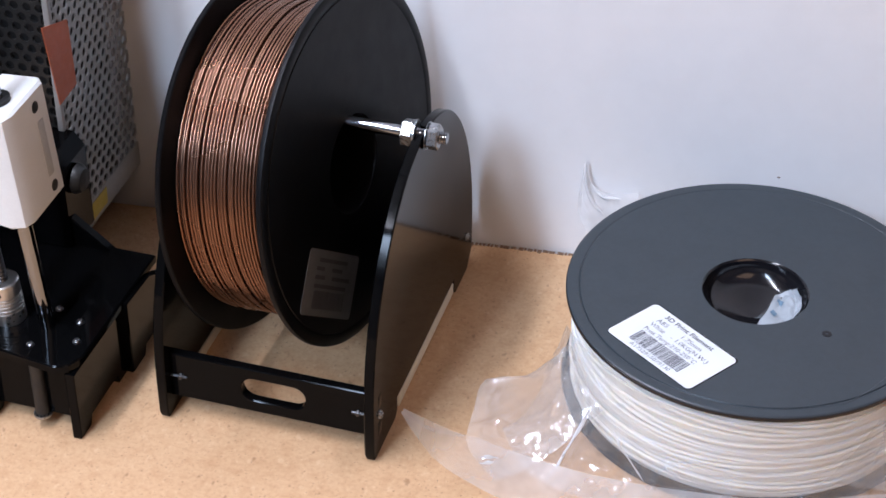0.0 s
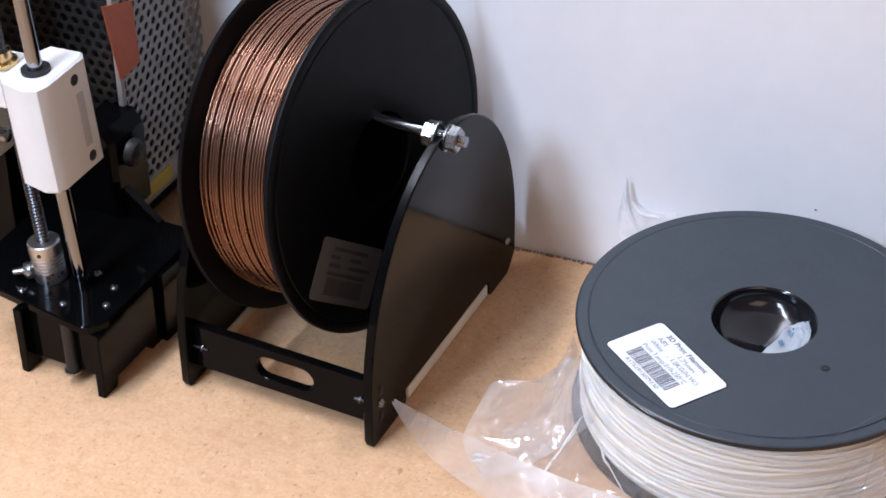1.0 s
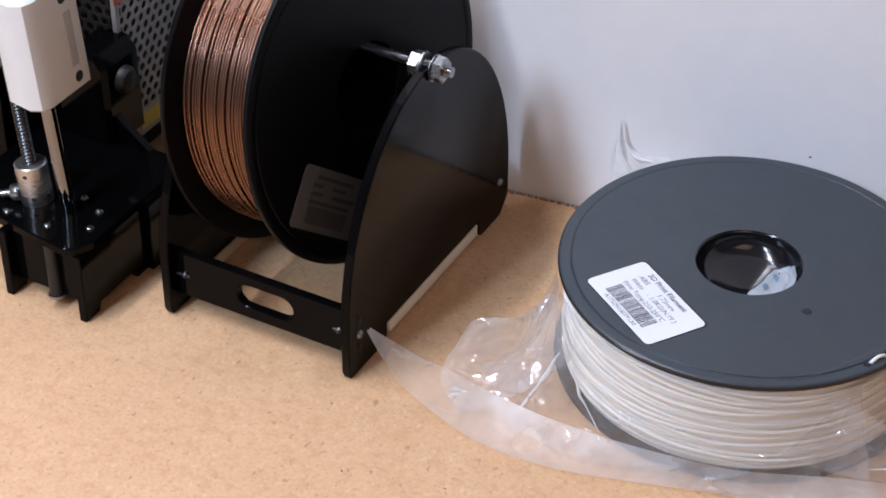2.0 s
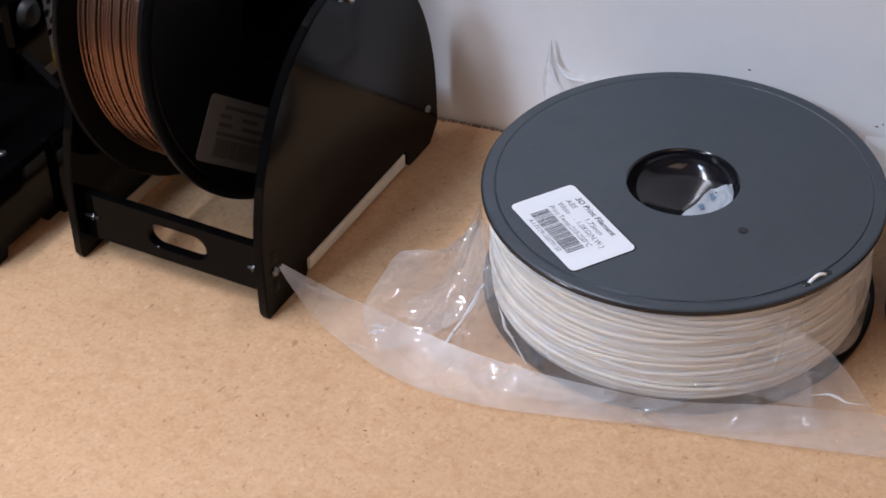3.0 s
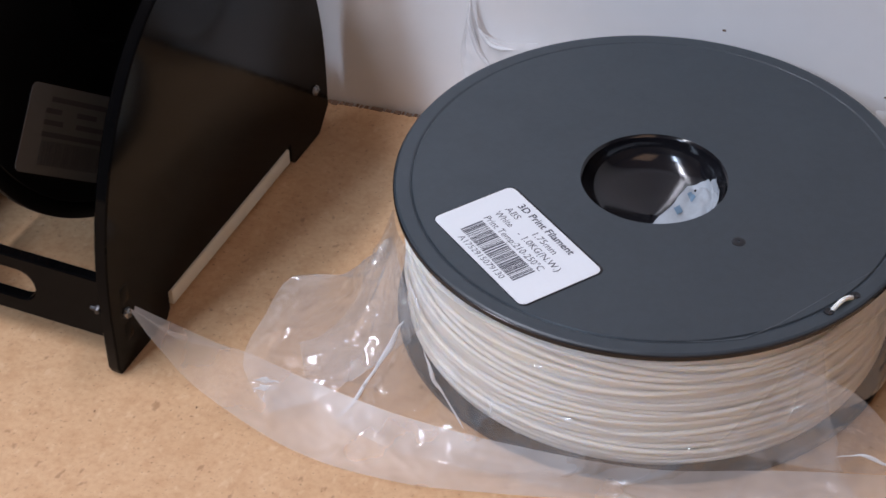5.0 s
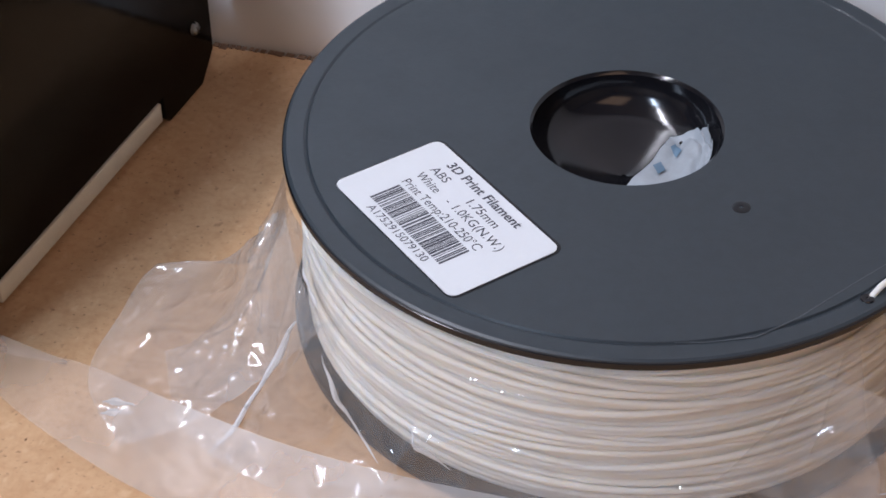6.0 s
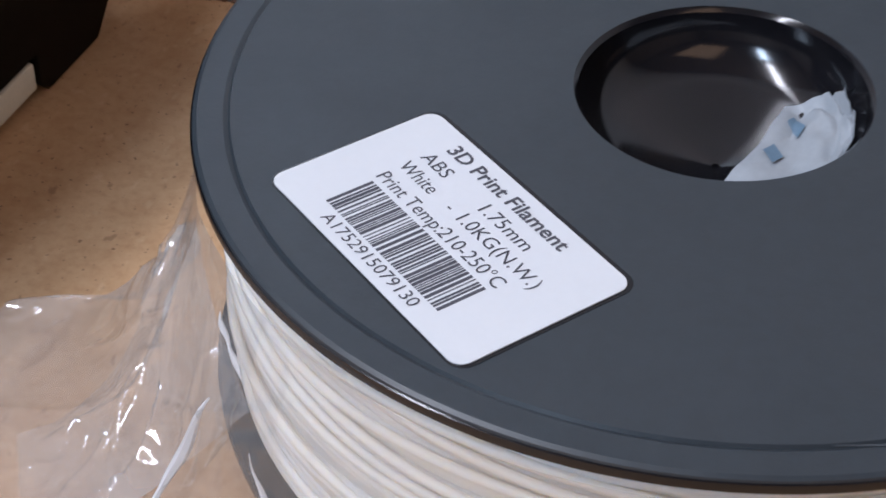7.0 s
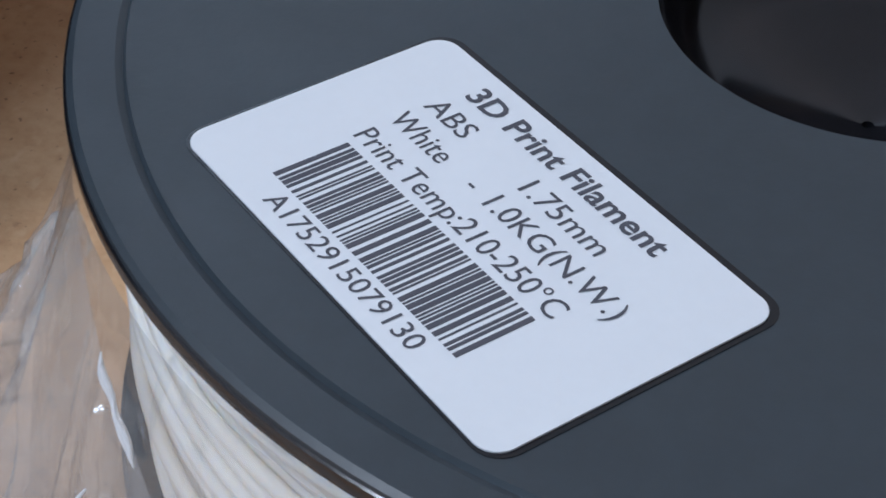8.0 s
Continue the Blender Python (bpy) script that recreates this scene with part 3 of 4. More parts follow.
def build_copper_spool():
    n = Vector((math.cos(radians(-7.1)) * math.cos(radians(7.2)), math.sin(radians(-7.1)) * math.cos(radians(7.2)), math.sin(radians(7.2))))
    c = Vector((-0.2129, -0.0301, 0.1229))
    m = Matrix.Translation(c) @ n.to_track_quat("Z", "Y").to_matrix().to_4x4()
    sp = thing("filament_spool", turn=m, label="black plastic spool full of copper-brown filament, hanging on a steel rod", category="filament spool")
    for z, s in ((0.0, 1), (-CW, -1)):
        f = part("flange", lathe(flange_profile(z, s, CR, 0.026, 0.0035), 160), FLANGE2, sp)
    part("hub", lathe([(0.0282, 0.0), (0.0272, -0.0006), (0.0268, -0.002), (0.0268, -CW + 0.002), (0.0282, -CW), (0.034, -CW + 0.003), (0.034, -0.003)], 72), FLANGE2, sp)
    part("winding_core", lathe([(0.034, -0.0040), (0.0832, -0.0040), (0.0832, 0.0040 - CW), (0.034, 0.0040 - CW)], 96), COPPER, sp)
    coil_turns(sp, COPPER, 0.0842, -CW + 0.0036, -0.0036, 0.00184, 27, 3, 0.00016, 0.0008, 0.0, 0.0010)
    return m


CM = build_copper_spool()


def build_copper_label():
    inv = CM.inverted()
    ps = [inv @ Vector(p) for p in ((-0.2137, -0.0848, 0.105), (-0.2137, -0.1077, 0.0803), (-0.2137, -0.0545, 0.0374))]
    b, a, d = [Vector((p.x, p.y, 0.0002)) for p in ps]
    u = (d - a).normalized()
    v = Vector((0, 0, 1)).cross(u)
    w, h = 0.0585, 0.0345
    mid = a + u * w / 2 + v * h / 2
    m = Matrix((u, v, Vector((0, 0, 1)))).transposed().to_4x4()
    m.translation = mid
    lab = thing("film_label", turn=CM @ m, label="dull grey printed label on the black spool flange", category="label")
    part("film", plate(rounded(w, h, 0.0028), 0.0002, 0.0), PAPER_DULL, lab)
    z = 0.0004
    for x0, x1, y in ((-0.017, 0.016, 0.0110), (-0.019, -0.010, 0.0065), (-0.001, 0.011, 0.0065), (-0.019, -0.008, 0.0020), (0.0, 0.021, 0.0020), (-0.019, 0.018, -0.0026)):
        part("print_bar", boxbm(x0, y, z - 0.0001, x1, y + 0.0020, z), INK_FADED, lab, smooth=False)
    bm, rnd, x = bmesh.new(), random.Random(4), -0.018
    while x < 0.018:
        q = rnd.choice((0.0003, 0.0005, 0.0008))
        box(bm, x, -0.0135, z - 0.0001, x + q, -0.0040, z)
        x += q + rnd.choice((0.0003, 0.0005))
    tagged(part("bar_code", bm, INK_FADED, lab, smooth=False), kind="stuff")


build_copper_label()


# ---------------------------------------------------------------- the plastic bag round the white spool
def catmull(pts, n):
    """n + 1 even points along a smooth curve through pts."""
    p = [Vector(q) for q in pts]
    p = [2 * p[0] - p[1]] + p + [2 * p[-1] - p[-2]]
    out = []
    for k in range(n + 1):
        f = k / n * (len(p) - 3)
        i = min(int(f), len(p) - 4)
        t = f - i
        a, b, c, d = p[i:i + 4]
        out.append(0.5 * (2 * b + (c - a) * t + (2 * a - 5 * b + 4 * c - d) * t * t + (3 * b - a - 3 * c + d) * t ** 3))
    return out


def on_spool(deg, z, r=0.1006):
    return (r * math.cos(radians(deg)), r * math.sin(radians(deg)), z)


def near_line(q, line):
    """Distance of a flat point from a run of points, and how far along it is, 0 to 1."""
    best, along = 9.0, 0.0
    for k, (a, b) in enumerate(zip(line, line[1:])):
        a, b = Vector(a), Vector(b)
        f = min(1, max(0, (q - a).dot(b - a) / (b - a).length_squared))
        d = (q - a - (b - a) * f).length
        if d < best:
            best, along = d, (k + f) / (len(line) - 1)
    return best, along


def sheet(top, low, nu, nv, fold, seed, sag=0.0, clear_r=0.0, creases=(), seams=()):
    """A crumpled film between two curves. fold: how deep its wrinkles are; creases run in plan, seams in (degrees, z)."""
    seams = [[(0.105 * radians(d), z) for d, z in line] for line in seams]
    a, b = catmull(top, nu), catmull(low, nu)
    length = sum((q - p).length for p, q in zip(b, b[1:]))
    bm = bmesh.new()
    rows = []
    for j in range(nv + 1):
        f = j / nv
        row = []
        for i in range(nu + 1):
            p = a[i].lerp(b[i], f)
            p.z -= sag * math.sin(math.pi * f) * (a[i].z - b[i].z)
            u = i / nu * length
            bend = 0.5 * noise.noise(Vector((u * 20, f * 2.0, seed + 20)))
            r1 = (1 - abs(noise.noise(Vector((u * 30 + 0.9 * f + bend, f * 1.4 + bend, seed + 7))))) ** 6
            r2 = (1 - abs(noise.noise(Vector((u * 60 + bend, f * 3.2 - bend, seed + 13))))) ** 8
            w = 0.8 * noise.noise(Vector((u * 14, f * 0.8, seed))) + 1.2 * (r1 - 0.35) + 0.55 * (r2 - 0.25)
            fade = min(1, 3.5 * f, 5 * (1 - f) + 0.25)
            side = Vector((p.x, p.y, 0)).normalized()
            p += (side * 0.6 + Vector((0, 0, 0.8))) * fold * w * fade
            ridge = 0.0
            flat, round_ = Vector((p.x, p.y)), Vector((0.105 * (math.atan2(p.y, p.x) % (2 * math.pi)), p.z))
            for q, lines in ((flat, creases), (round_, seams)):
                for line in lines:
                    d, along = near_line(q, line)
                    if d < 0.005:
                        ridge = max(ridge, math.exp(-(d / 0.0011) ** 2) * (0.35 + 0.65 * math.sin(math.pi * along)) * (0.75 + 0.5 * noise.noise(p * 260)))
            p += (side * 0.6 + Vector((0, 0, 0.8))) * 0.0020 * ridge
            p.z = max(p.z, 0.0012)
            r = math.hypot(p.x, p.y)
            if clear_r and r < clear_r:
                p.x, p.y = p.x / r * clear_r, p.y / r * clear_r
            row.append(bm.verts.new(p))
        rows.append(row)
    for j in range(nv):
        for i in range(nu):
            bm.faces.new((rows[j][i], rows[j][i + 1], rows[j + 1][i + 1], rows[j + 1][i]))
    return bm


def crease(parent, film, line, round_spool=False, width=0.0006):
    """A pale tube painting the glint of a fold: line in plan, or in (degrees, z) seen from outside the spool."""
    tree = BVHTree.FromPolygons([v.co.copy() for v in film.data.vertices], [tuple(p.vertices) for p in film.data.polygons])
    rnd = random.Random(str(line[0]))
    pts = []
    for q in catmull([(a, b, 0) for a, b in line], 26):
        if round_spool:
            d = Vector((math.cos(radians(q.x)), math.sin(radians(q.x)), 0))
            at = tree.ray_cast(d * 0.2 + Vector((0, 0, q.y)), -d)[0]
        else:
            at = tree.ray_cast(Vector((q.x, q.y, 0.2)), Vector((0, 0, -1)))[0]
        if at:
            pts.append(at + Vector((rnd.gauss(0, 0.00006), rnd.gauss(0, 0.00006), 0.0002)))
    for _ in range(3):
        pts = pts[:1] + [(a + b * 2 + c) / 4 for a, b, c in zip(pts, pts[1:], pts[2:])] + pts[-1:]
    if len(pts) > 4:
        ph = rnd.random() * 6
        part("crease", sweep(pts, lambda f: width * (0.12 + math.sin(math.pi * f) * (0.75 + 0.4 * math.sin(9 * f + ph))), 6), BAG_GLINT, parent, "fold line painted pale for its glint")


def build_bag():
    bag = thing("plastic_bag", label="crumpled clear plastic bag pulled down round the white spool", category="plastic bag")
    # skirt in front: from under the flange down to the hem on the bench
    top = [on_spool(203, 0.050), on_spool(220, 0.0585), on_spool(240, 0.0595), on_spool(262, 0.0595), on_spool(285, 0.0595), on_spool(305, 0.059), on_spool(325, 0.058)]
    low = [(-0.116, -0.080, 0.006), (-0.095, -0.106, 0.004), (-0.060, -0.117, 0.004), (-0.015, -0.113, 0.003), (0.030, -0.106, 0.003), (0.070, -0.092, 0.003), (0.106, -0.074, 0.004)]
    long_fold = [(-0.087, -0.117), (-0.076, -0.095), (-0.0675, -0.0855)]
    seams = [[(240, 0.038), (245.4, 0.0257), (252, 0.0137)], [(229, 0.052), (236, 0.047)], [(255, 0.0290), (262.6, 0.0180)], [(224, 0.0244), (236, 0.040), (249, 0.0570)],
             [(262, 0.0490), (271, 0.0480), (281, 0.0505)], [(268, 0.030), (276, 0.0285)], [(303, 0.0560), (307, 0.040), (314, 0.0260)], [(288, 0.021), (297, 0.024), (304, 0.019)], [(247, 0.036), (250, 0.024)]]
    front = part("front_film", sheet(top, low, 360, 90, 0.0031, 1.7, 0.30, 0.0982, [long_fold], seams), BAG_WRAP, bag)
    # loose flap spread to the side
    top = [on_spool(204, 0.030, 0.1012), on_spool(208, 0.044, 0.1008), on_spool(213, 0.046, 0.1008), on_spool(222, 0.040, 0.1010), on_spool(231, 0.030, 0.1012)]
    low = [(-0.110, -0.0455, 0.015), (-0.1325, -0.0530, 0.0125), (-0.1325, -0.075, 0.012), (-0.128, -0.103, 0.010), (-0.108, -0.120, 0.006)]
    creases = [long_fold, [(-0.124, -0.114), (-0.116, -0.1125), (-0.109, -0.109)], [(-0.120, -0.109), (-0.110, -0.107)], [(-0.0895, -0.0875), (-0.0885, -0.072), (-0.0740, -0.0725)],
               [(-0.095, -0.066), (-0.0925, -0.055), (-0.0905, -0.0446)], [(-0.096, -0.063), (-0.084, -0.067)], [(-0.1325, -0.053), (-0.112, -0.0465)]]
    flap = part("side_flap", sheet(top, low, 180, 110, 0.0014, 9.3, 0.30, 0.1008, creases), BAG, bag)
    for line in creases[1:3]:
        crease(flap, flap, line, False, 0.0010)
    crease(front, front, long_fold, False, 0.0012)
    for line in seams[:3]:
        crease(front, front, line, True, 0.0007)
    # milky doubled hem from the free tip along the front
    top = [(-0.1545, -0.1325, 0.0525), (-0.143, -0.122, 0.036), (-0.125, -0.108, 0.022), (-0.098, -0.106, 0.015), (-0.060, -0.108, 0.013), (-0.015, -0.107, 0.014), (0.035, -0.099, 0.014), (0.080, -0.083, 0.016), (0.120, -0.069, 0.016), (0.152, -0.058, 0.014)]
    low = [(-0.1545, -0.1330, 0.0515), (-0.1475, -0.1295, 0.034), (-0.132, -0.127, 0.014), (-0.092, -0.131, 0.0025), (-0.051, -0.130, 0.002), (-0.015, -0.121, 0.002), (0.030, -0.107, 0.002), (0.070, -0.097, 0.002), (0.124, -0.082, 0.002), (0.157, -0.072, 0.002)]
    part("folded_hem", sheet(top, low, 260, 24, 0.0005, 4.4, 0.15, 0.1008), BAG_MILKY, bag, "milky doubled hem")
    # second narrow layer at the free tip
    top = [(-0.1540, -0.1308, 0.0530), (-0.1480, -0.1252, 0.0450), (-0.1405, -0.1190, 0.0362), (-0.1280, -0.1105, 0.0240)]
    low = [(-0.1541, -0.1318, 0.0515), (-0.1488, -0.1275, 0.0428), (-0.1428, -0.1225, 0.0335), (-0.1282, -0.1112, 0.0228)]
    part("tip_fold", sheet(top, low, 60, 8, 0.0004, 8.2), BAG_MILKY, bag, "narrow milky fold at the tip")
    # pointed fold beside the spool
    top = [on_spool(318, 0.052, 0.1010), (0.100, -0.066, 0.044), (0.126, -0.071, 0.0215)]
    low = [on_spool(302, 0.020, 0.1012), (0.088, -0.078, 0.016), (0.1262, -0.0712, 0.0195)]
    fold = part("pointed_fold", sheet(top, low, 60, 30, 0.0016, 6.1, 0.0, 0.1008), BAG_WRAP, bag)
    crease(fold, fold, [(0.096, -0.0745), (0.108, -0.0725), (0.122, -0.0712)])
    top = [on_spool(322, 0.056, 0.1010), on_spool(338, 0.055, 0.1012), on_spool(352, 0.050, 0.1014)]
    low = [on_spool(318, 0.022, 0.1015), (0.1015, -0.036, 0.022), (0.1035, -0.014, 0.038)]
    part("side_film", sheet(top, low, 80, 40, 0.0016, 2.9, 0.0, 0.1010), BAG_WRAP, bag)
    # film bunched behind the spool
    top = [(0.066, 0.087, 0.058), (0.086, 0.084, 0.061), (0.098, 0.066, 0.056), (0.1015, 0.048, 0.048)]
    low = [(0.068, 0.084, 0.026), (0.090, 0.080, 0.022), (0.1015, 0.064, 0.020), (0.1022, 0.046, 0.020)]
    part("bunched_film", sheet(top, low, 70, 36, 0.0016, 15.0, 0.0, 0.1006), BAG_CORNER, bag)
    # the bag's corner standing up behind the spool
    top = [(-0.1120, 0.0845, 0.0705), (-0.1080, 0.0840, 0.056), (-0.0960, 0.0845, 0.051), (-0.080, 0.0840, 0.055)]
    low = [(-0.1124, 0.0840, 0.0690), (-0.1135, 0.0770, 0.040), (-0.1000, 0.0740, 0.022), (-0.080, 0.0740, 0.022)]
    corner = part("raised_corner", sheet(top, low, 70, 40, 0.0010, 11.0, 0.0, 0.1006), BAG_CORNER, bag)
    # pale tubes painted in for the glints on the standing corner
    part("crease", sweep(catmull([(-0.1121, 0.0840, 0.0700), (-0.1110, 0.0815, 0.058), (-0.1060, 0.0800, 0.046), (-0.0985, 0.0780, 0.040)], 20), lambda f: 0.0001 + 0.0011 * math.sin(math.pi * f), 6), BAG_GLINT, corner, "fold line painted pale for its glint")
    part("crease", sweep(catmull([(-0.1085, 0.0835, 0.056), (-0.1010, 0.0825, 0.0495), (-0.0900, 0.0820, 0.0500)], 16), lambda f: 0.0001 + 0.0012 * math.sin(math.pi * f), 6), BAG_GLINT, corner, "fold line painted pale for its glint")


build_bag()


# ---------------------------------------------------------------- the printer corner
def build_printer():
    pr = thing("desktop_printer", label="black acrylic desktop 3D printer frame with steel rods, beside the stand", category="3D printer")
    # motor housing: side sheets on the bench and a top sheet
    x0, x1, y0, y1, zt = -0.384, -0.327, -0.148, -0.088, 0.044
    foot = [(0, 0), (0.012, 0), (0.014, 0.006), (y1 - y0 - 0.014, 0.006), (y1 - y0 - 0.012, 0), (y1 - y0, 0), (y1 - y0, zt), (0, zt)]
    for x in (x1 - 0.0055, x0):
        part("side_panel", plate([(y0 + a, b) for a, b in foot], 0.0055, 0.0006, m=yz(x)), ACRYL, pr)
    part("front_panel", plate([(x0 + 0.0055, 0.008), (x1 - 0.0055, 0.008), (x1 - 0.0055, zt), (x0 + 0.0055, zt)], 0.005, 0.0006, m=xz(y0 + 0.012)), ACRYL, pr)
    part("stepper_motor", boxbm(x0 + 0.008, y0 + 0.014, 0.006, x1 - 0.008, y1 - 0.002, zt - 0.0005, 0.002), BLACK_SOFT, pr)
    top = [(-0.012 + x0, y0 + 0.006), (x1 - 0.010, y0 - 0.002), (x1 - 0.003, y0 + 0.001), (x1 + 0.001, y0 + 0.010), (x1 + 0.002, -0.046), (x0 - 0.04, -0.046), (x0 - 0.04, y0 + 0.02)]
    deck = part("top_plate", plate(top, 0.0055, 0.0008, m=pose(0, 0, zt)), ACRYL, pr)
    for x, y in ((-0.3838, -0.1374), (-0.356, -0.1374), (-0.3544, -0.1059), (-0.3391, -0.1128), (-0.334, -0.128)):
        pan_screw(pose(x, y, zt + 0.0055), deck, 0.0022)
    # frame standing behind
    part("frame_panel", plate([(-0.09, 0), (-0.074, 0), (-0.072, 0.006), (-0.032, 0.006), (-0.030, 0), (-0.016, 0), (-0.016, 0.020), (-0.060, 0.046), (-0.09, 0.048)], 0.006, 0.0006, m=yz(-0.329)), ACRYL, pr)
    part("frame_panel", plate([(-0.52, 0.0), (-0.345, 0.0), (-0.345, 0.045), (-0.375, 0.070), (-0.52, 0.128)], 0.006, 0.0006, m=xz(-0.045)), ACRYL, pr)
    # black upright at the edge of view, added to shade the case front
    part("shading_upright", plate([(-0.520, 0.0), (-0.432, 0.0), (-0.428, 0.128), (-0.432, 0.36), (-0.520, 0.36)], 0.006, 0.0006, m=xz(-0.075)), ACRYL, pr)
    # dark idler housing behind the carriage, with its round cap
    idler = part("idler_housing", plate([(-0.0080, 0.0), (0.0300, 0.0), (0.0300, 0.052), (0.0240, 0.060), (0.0060, 0.060), (-0.0080, 0.046)], 0.034, 0.003, m=Matrix.Translation((-0.402, -0.056, 0.048)) @ xz(0.034)), ACRYL, pr)
    part("cap", lathe([(0.0002, 0.006), (0.0065, 0.005), (0.0085, 0.002), (0.0085, 0.0), (0.0002, 0.0)], 28, m=pose(-0.371, -0.041, 0.088, 0, 90, 0)), BLACK_SOFT, idler)
    # round spacer under the deck with its bright ring
    spacer = part("spacer", rod(0.0038, 0.0085, 0.0438, 20, m=pose(-0.3515, -0.1425, 0)), BLACK_SOFT, pr)
    part("ring", lathe([(0.0030, 0.0070), (0.0048, 0.0070), (0.0050, 0.0078), (0.0048, 0.0085), (0.0030, 0.0085)], 24, m=pose(-0.3515, -0.1425, 0)), ZINC, spacer, "bright steel ring")
    # thumb screw lying over the deck's corner
    thumb = part("thumb_screw", rod(0.0022, 0.001, 0.008, 16, m=pose(-0.3952, -0.1300, 0.0535, 0, 80, 25)), ZINC, deck, "bright steel thumb screw")
    part("head", lathe([(0.0005, 0.0), (0.0045, 0.0), (0.0050, 0.0010), (0.0050, 0.0040), (0.0040, 0.0050), (0.0005, 0.0050)], 20, m=pose(-0.3952, -0.1300, 0.0535, 0, 80, 25) @ pose(0, 0, 0.008)), ZINC, thumb)
    # lead screw, coupling, smooth rod
    cx, cy = -0.3770, -0.1190
    upright = Matrix.Translation((-0.36, -0.12, 0.05)) @ pose(0, 0, 0, 0, -4.45, 0) @ Matrix.Translation((0.36, 0.12, -0.05))
    cp = part("shaft_coupling", coupling(0.0092, 0.0500, 0.0755, pose(cx, cy, 0)), ALU, pr, "turned aluminium shaft coupling")
    for z, a in ((0.056, -60), (0.0705, -75), (0.056, -5)):
        mm = pose(cx, cy, z, 0, 0, a) @ pose(0.0086, 0, 0, 0, 90, 0)
        part("grub_screw", rod(0.0013, 0, 0.0008, 12, m=mm), DARK_HOLE, cp)
    part("lead_screw", thread(0.0040, 0.0755, 0.34, 0.0022, 14, m=pose(cx, cy, 0), depth=0.13), DARK_ZINC, pr)
    part("smooth_rod", rod(0.0041, 0.0480, 0.34, 28, m=pose(-0.3545, -0.1200, 0)), CHROME, pr)
    # white carriage block riding on the rods
    blk = part("carriage_block", plate(
        [(-0.370, -0.108), (-0.370, -0.130), (-0.366, -0.1345), (-0.350, -0.1385), (-0.343, -0.136), (-0.3405, -0.130), (-0.3405, -0.098), (-0.344, -0.094), (-0.364, -0.094)],
        0.064, 0.0014, m=pose(0, 0, 0.1235)), PLA_WHITE, pr, "white printed carriage block")
    part("carriage_arm", plate([(-0.410, -0.104), (-0.410, -0.131), (-0.3702, -0.131), (-0.3702, -0.104)], 0.020, 0.0014, m=pose(0, 0, 0.1670)), PLA_WHITE, blk)
    part("bearing", lathe([(0.0043, 0.1876), (0.0078, 0.1876), (0.0078, 0.1896), (0.0043, 0.1896)], 32, m=pose(-0.3545, -0.1200, 0)), BLACK_SOFT, blk)
    part("lead_nut", lathe([(0.0042, 0.1876), (0.0085, 0.1876), (0.0085, 0.1896), (0.0060, 0.1903), (0.0060, 0.1955), (0.0042, 0.1955)], 32, m=pose(cx, cy, 0)), BRASS, blk)
    for y, z in ((-0.1085, 0.1785), (-0.1060, 0.1310)):
        part("screw_recess", rod(0.0032, 0, 0.0006, 20, m=pose(-0.3409, y, z, 0, 90, 0)), DARK_HOLE, blk)
    part("cable_slot", boxbm(-0.3412, -0.1095, 0.138, -0.3401, -0.1040, 0.170, 0.0003), plain("grey_recess", (0.45, 0.45, 0.44), 0.5), blk)
    part("x_rod", rod(0.0040, -0.52, -0.385, 20, m=pose(0, -0.118, 0.141, 0, 90, 0)), CHROME, pr)
    part("x_rod", rod(0.0040, -0.52, -0.385, 20, m=pose(0, -0.118, 0.166, 0, 90, 0)), BLACK_SOFT, pr)
    part("print_bed", boxbm(-0.53, -0.115, 0.122, -0.398, -0.085, 0.156, 0.002), plain("dull_cream_plastic", (0.42, 0.40, 0.33), 0.6), pr, "pale cream panel")
    for ob in pr.children_recursive:          # the Z axis leans with the loosely bolted frame
        if ob.name.split(".")[0] in ("shaft_coupling", "grub_screw", "lead_screw", "smooth_rod", "carriage_block", "carriage_arm", "bearing", "lead_nut", "screw_recess", "cable_slot", "x_rod", "print_bed"):
            ob.data.transform(upright)
    return pr


def coupling(r, z0, z1, m):
    prof = [(0.0042, z0), (r - 0.0006, z0), (r, z0 + 0.0006)]
    zm = (z0 + z1) / 2
    for k in range(5):
        z = zm - 0.005 + k * 0.0022
        prof += [(r, z), (r - 0.0007, z + 0.0003), (r - 0.0007, z + 0.0008), (r, z + 0.0011)]
    prof += [(r, z1 - 0.0006), (r - 0.0006, z1), (0.0042, z1)]
    return lathe(prof, 40, m=m)


build_printer()


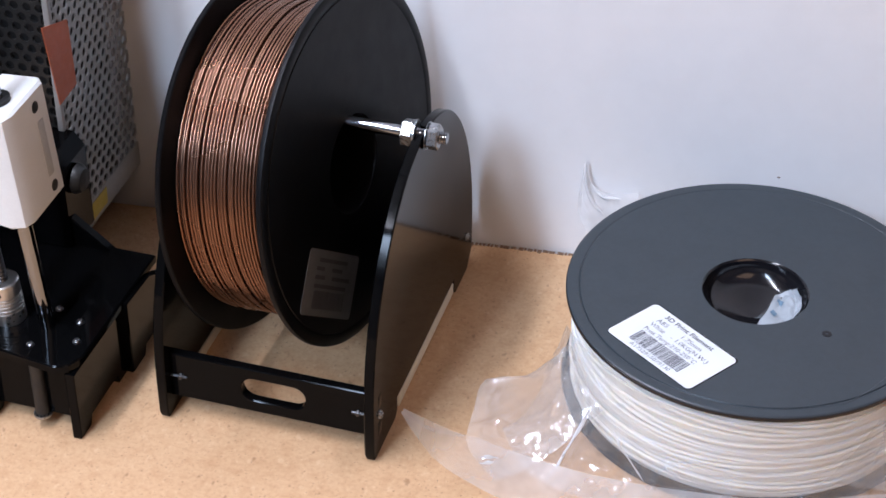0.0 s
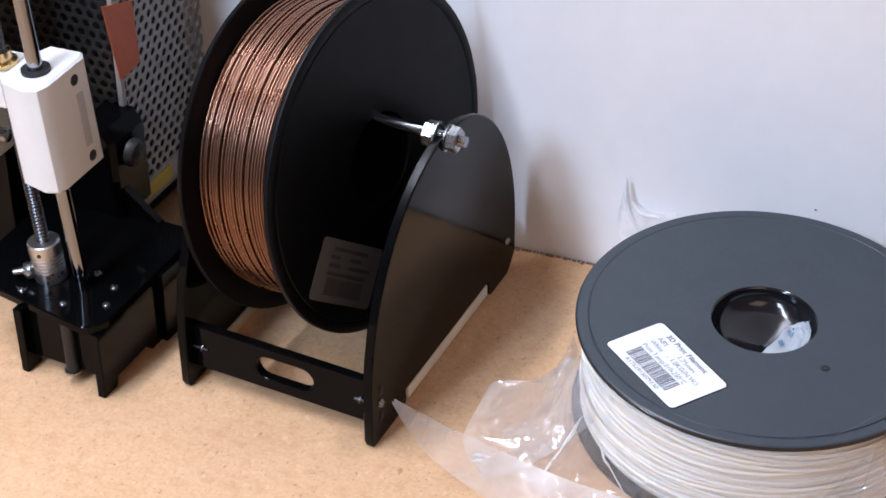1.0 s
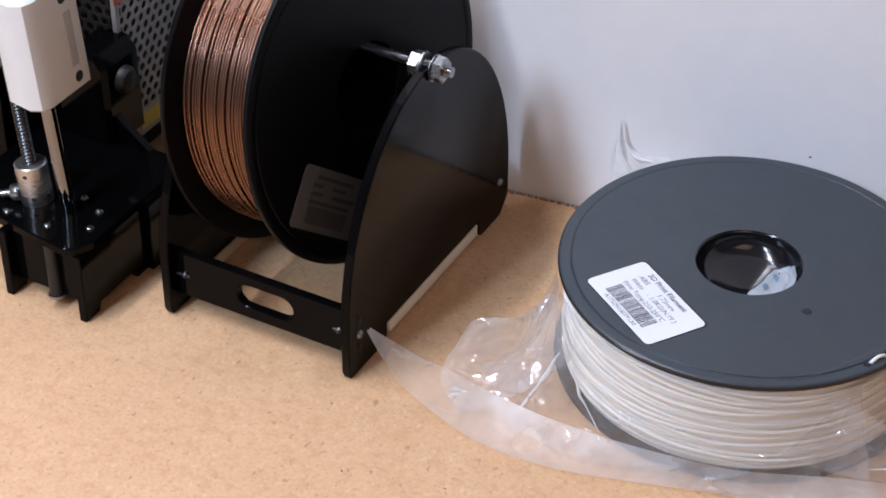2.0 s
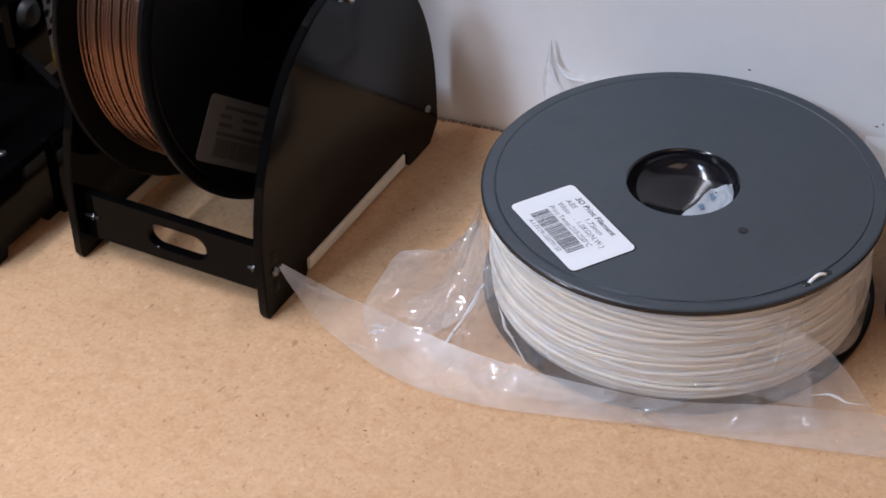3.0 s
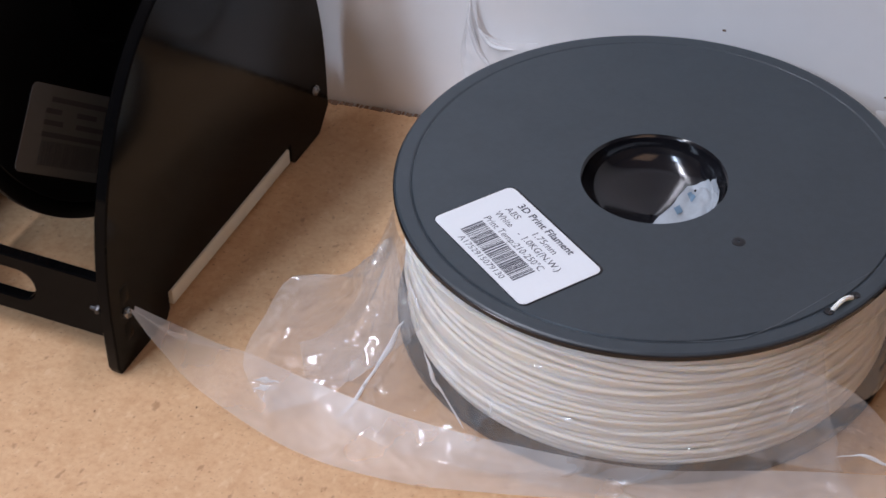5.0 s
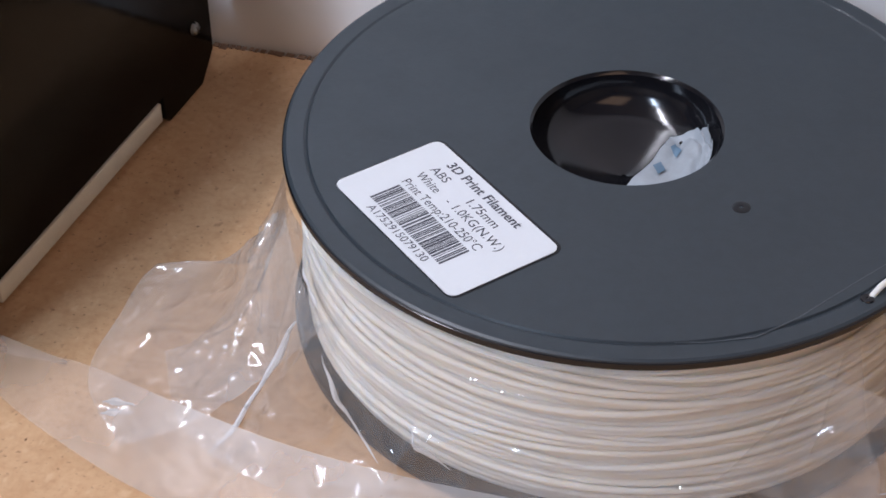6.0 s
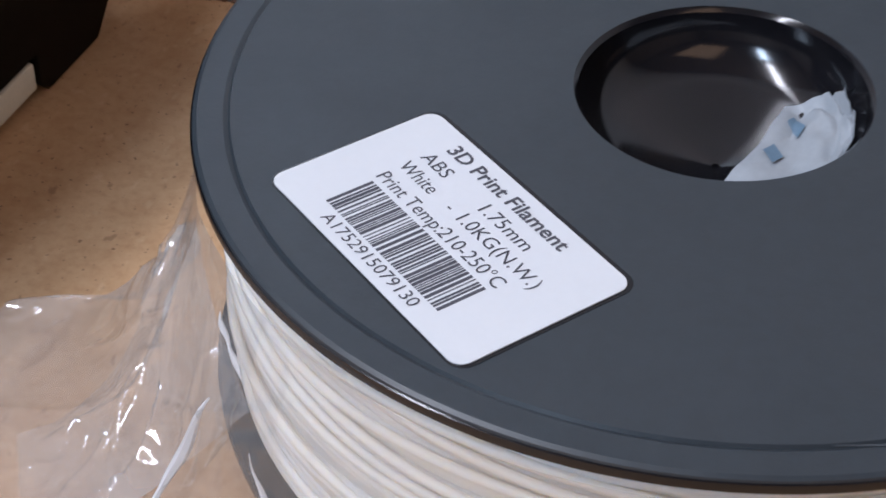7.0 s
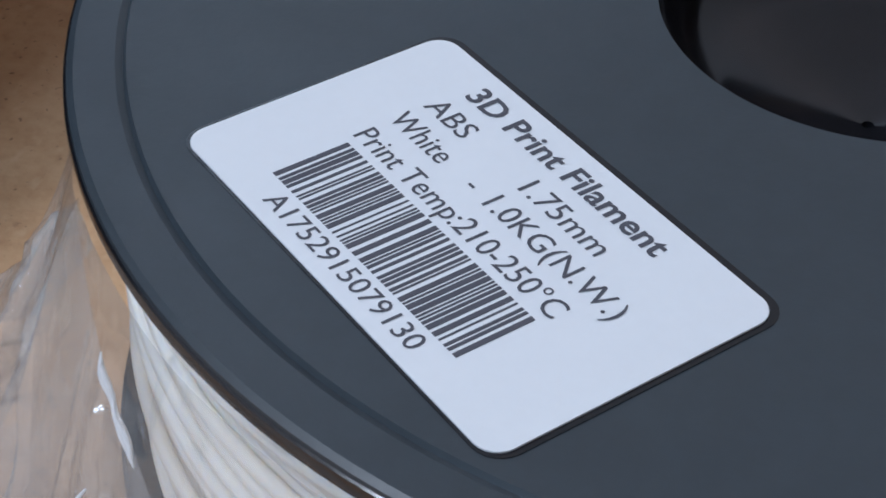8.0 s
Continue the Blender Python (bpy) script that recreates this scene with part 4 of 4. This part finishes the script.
# ---------------------------------------------------------------- perforated steel case behind
def perforated(w, h, pitch, hole, margin=0.0):
    """A sheet in (x, y) with staggered round holes right through it."""
    verts, faces = [], []
    dx, dy = pitch, pitch * 0.866
    nx, ny = int(w / dx), int(h / dy)
    hexr = pitch / math.sqrt(3)
    n = 12
    for j in range(ny):
        for i in range(nx):
            cx, cy = (i + 0.5 + 0.5 * (j % 2)) * dx, (j + 0.5) * dy
            b = len(verts)
            for k in range(n):
                a = math.pi / 2 + 2 * math.pi * k / n
                rr = hexr if k % 2 == 0 else hexr * math.cos(math.pi / 6)
                verts.append((cx + rr * math.cos(a), cy + rr * math.sin(a), 0))
            for z in (0, -0.0010):
                for k in range(n):
                    a = math.pi / 2 + 2 * math.pi * k / n
                    verts.append((cx + hole * math.cos(a), cy + hole * math.sin(a), z))
            for k in range(n):
                q = (k + 1) % n
                faces.append((b + k, b + q, b + n + q, b + n + k))
                faces.append((b + n + k, b + n + q, b + 2 * n + q, b + 2 * n + k))
    me = bpy.data.meshes.new("perforated")
    me.from_pydata(verts, [], faces)
    bm = bmesh.new()
    bm.from_mesh(me)
    bpy.data.meshes.remove(me)
    bmesh.ops.remove_doubles(bm, verts=bm.verts[:], dist=0.00005)
    return bm, nx * dx, ny * dy


def build_case():
    cs = thing("power_supply_case", label="grey perforated steel equipment case with orange tape and yellow sticker", category="equipment case")
    xf, ya, yb, z0, z1 = -0.383, -0.026, 0.076, 0.030, 0.30
    m = Matrix(((0, 0, 1, xf), (1, 0, 0, ya), (0, 1, 0, z0 + 0.016), (0, 0, 0, 1)))
    bm, w, h = perforated(yb - ya - 0.008, z1 - z0 - 0.02, 0.0074, 0.0027)
    bmesh.ops.transform(bm, matrix=m, verts=bm.verts[:])
    part("perforated_side", bm, CASE_GREY, cs)
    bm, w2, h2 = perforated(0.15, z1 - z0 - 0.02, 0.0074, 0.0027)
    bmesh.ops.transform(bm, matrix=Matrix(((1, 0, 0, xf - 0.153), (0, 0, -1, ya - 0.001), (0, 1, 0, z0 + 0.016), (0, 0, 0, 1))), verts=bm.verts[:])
    # front shade comes from this darker colour, not from another paint
    part("perforated_front", bm, CASE_SHADED, cs, "perforated front, darkened for its shade")
    bm = bmesh.new()
    box(bm, xf - 0.002, ya + w, z0, xf + 0.0004, yb + 0.004, z1, 0.0004)
    box(bm, xf - 0.002, ya, z0, xf + 0.0004, ya + w, z0 + 0.0165, 0.0004)
    box(bm, xf - 0.155, ya - 0.0014, z0, xf, ya + 0.001, z0 + 0.0165, 0.0004)
    box(bm, xf - 0.003, ya - 0.0016, z0 + 0.0165, xf + 0.0006, ya + 0.002, z1, 0.0005)
    part("case_rim", bm, CASE_GREY, cs)
    part("inner_box", boxbm(xf - 0.15, ya + 0.012, z0, xf - 0.012, yb, z1), CASE_IN, cs)
    part("case_foot", boxbm(xf - 0.14, ya + 0.02, 0.0, xf - 0.02, yb - 0.01, z0), BLACK_SOFT, cs)
    part("tape_strip", plate([(-0.0285, 0.1260), (-0.0080, 0.1275), (-0.0095, 0.1690), (-0.0375, 0.1790)], 0.0006, 0.0, m=yz(xf + 0.0006)), TAPE, cs, "strip of orange tape")
    part("sticker", plate([(-0.015, 0.034), (0.012, 0.034), (0.012, 0.0445), (-0.015, 0.0445)], 0.0005, 0.0, m=yz(xf + 0.0006)), YELLOW, cs, "yellow warning sticker")


build_case()


def build_side_box():
    ob = thing("black_case", (0.1035, 0.014, 0), label="matt black plastic case standing on the bench", category="case")
    part("shell", boxbm(0, 0, 0.0, 0.12, 0.085, 0.055, 0.006), BLACK_SOFT, ob)
    part("lid", boxbm(0.001, 0.001, 0.056, 0.119, 0.084, 0.066, 0.004), BLACK_SOFT, ob)


build_side_box()


def build_ceiling_lamp(at, half):
    lamp = thing("ceiling_light", at, label="white ceiling fitting with one fluorescent tube", category="ceiling light", group="ceiling lights")
    part("housing", boxbm(-half, -0.64, 0.025, half, 0.64, 0.055, 0.006), ROOM, lamp)


build_ceiling_lamp((-0.68, -0.47, 1.545), 0.08)
build_ceiling_lamp((-0.64, -1.88, 1.545), 0.15)
build_ceiling_lamp((0.90, -1.30, 1.545), 0.55)
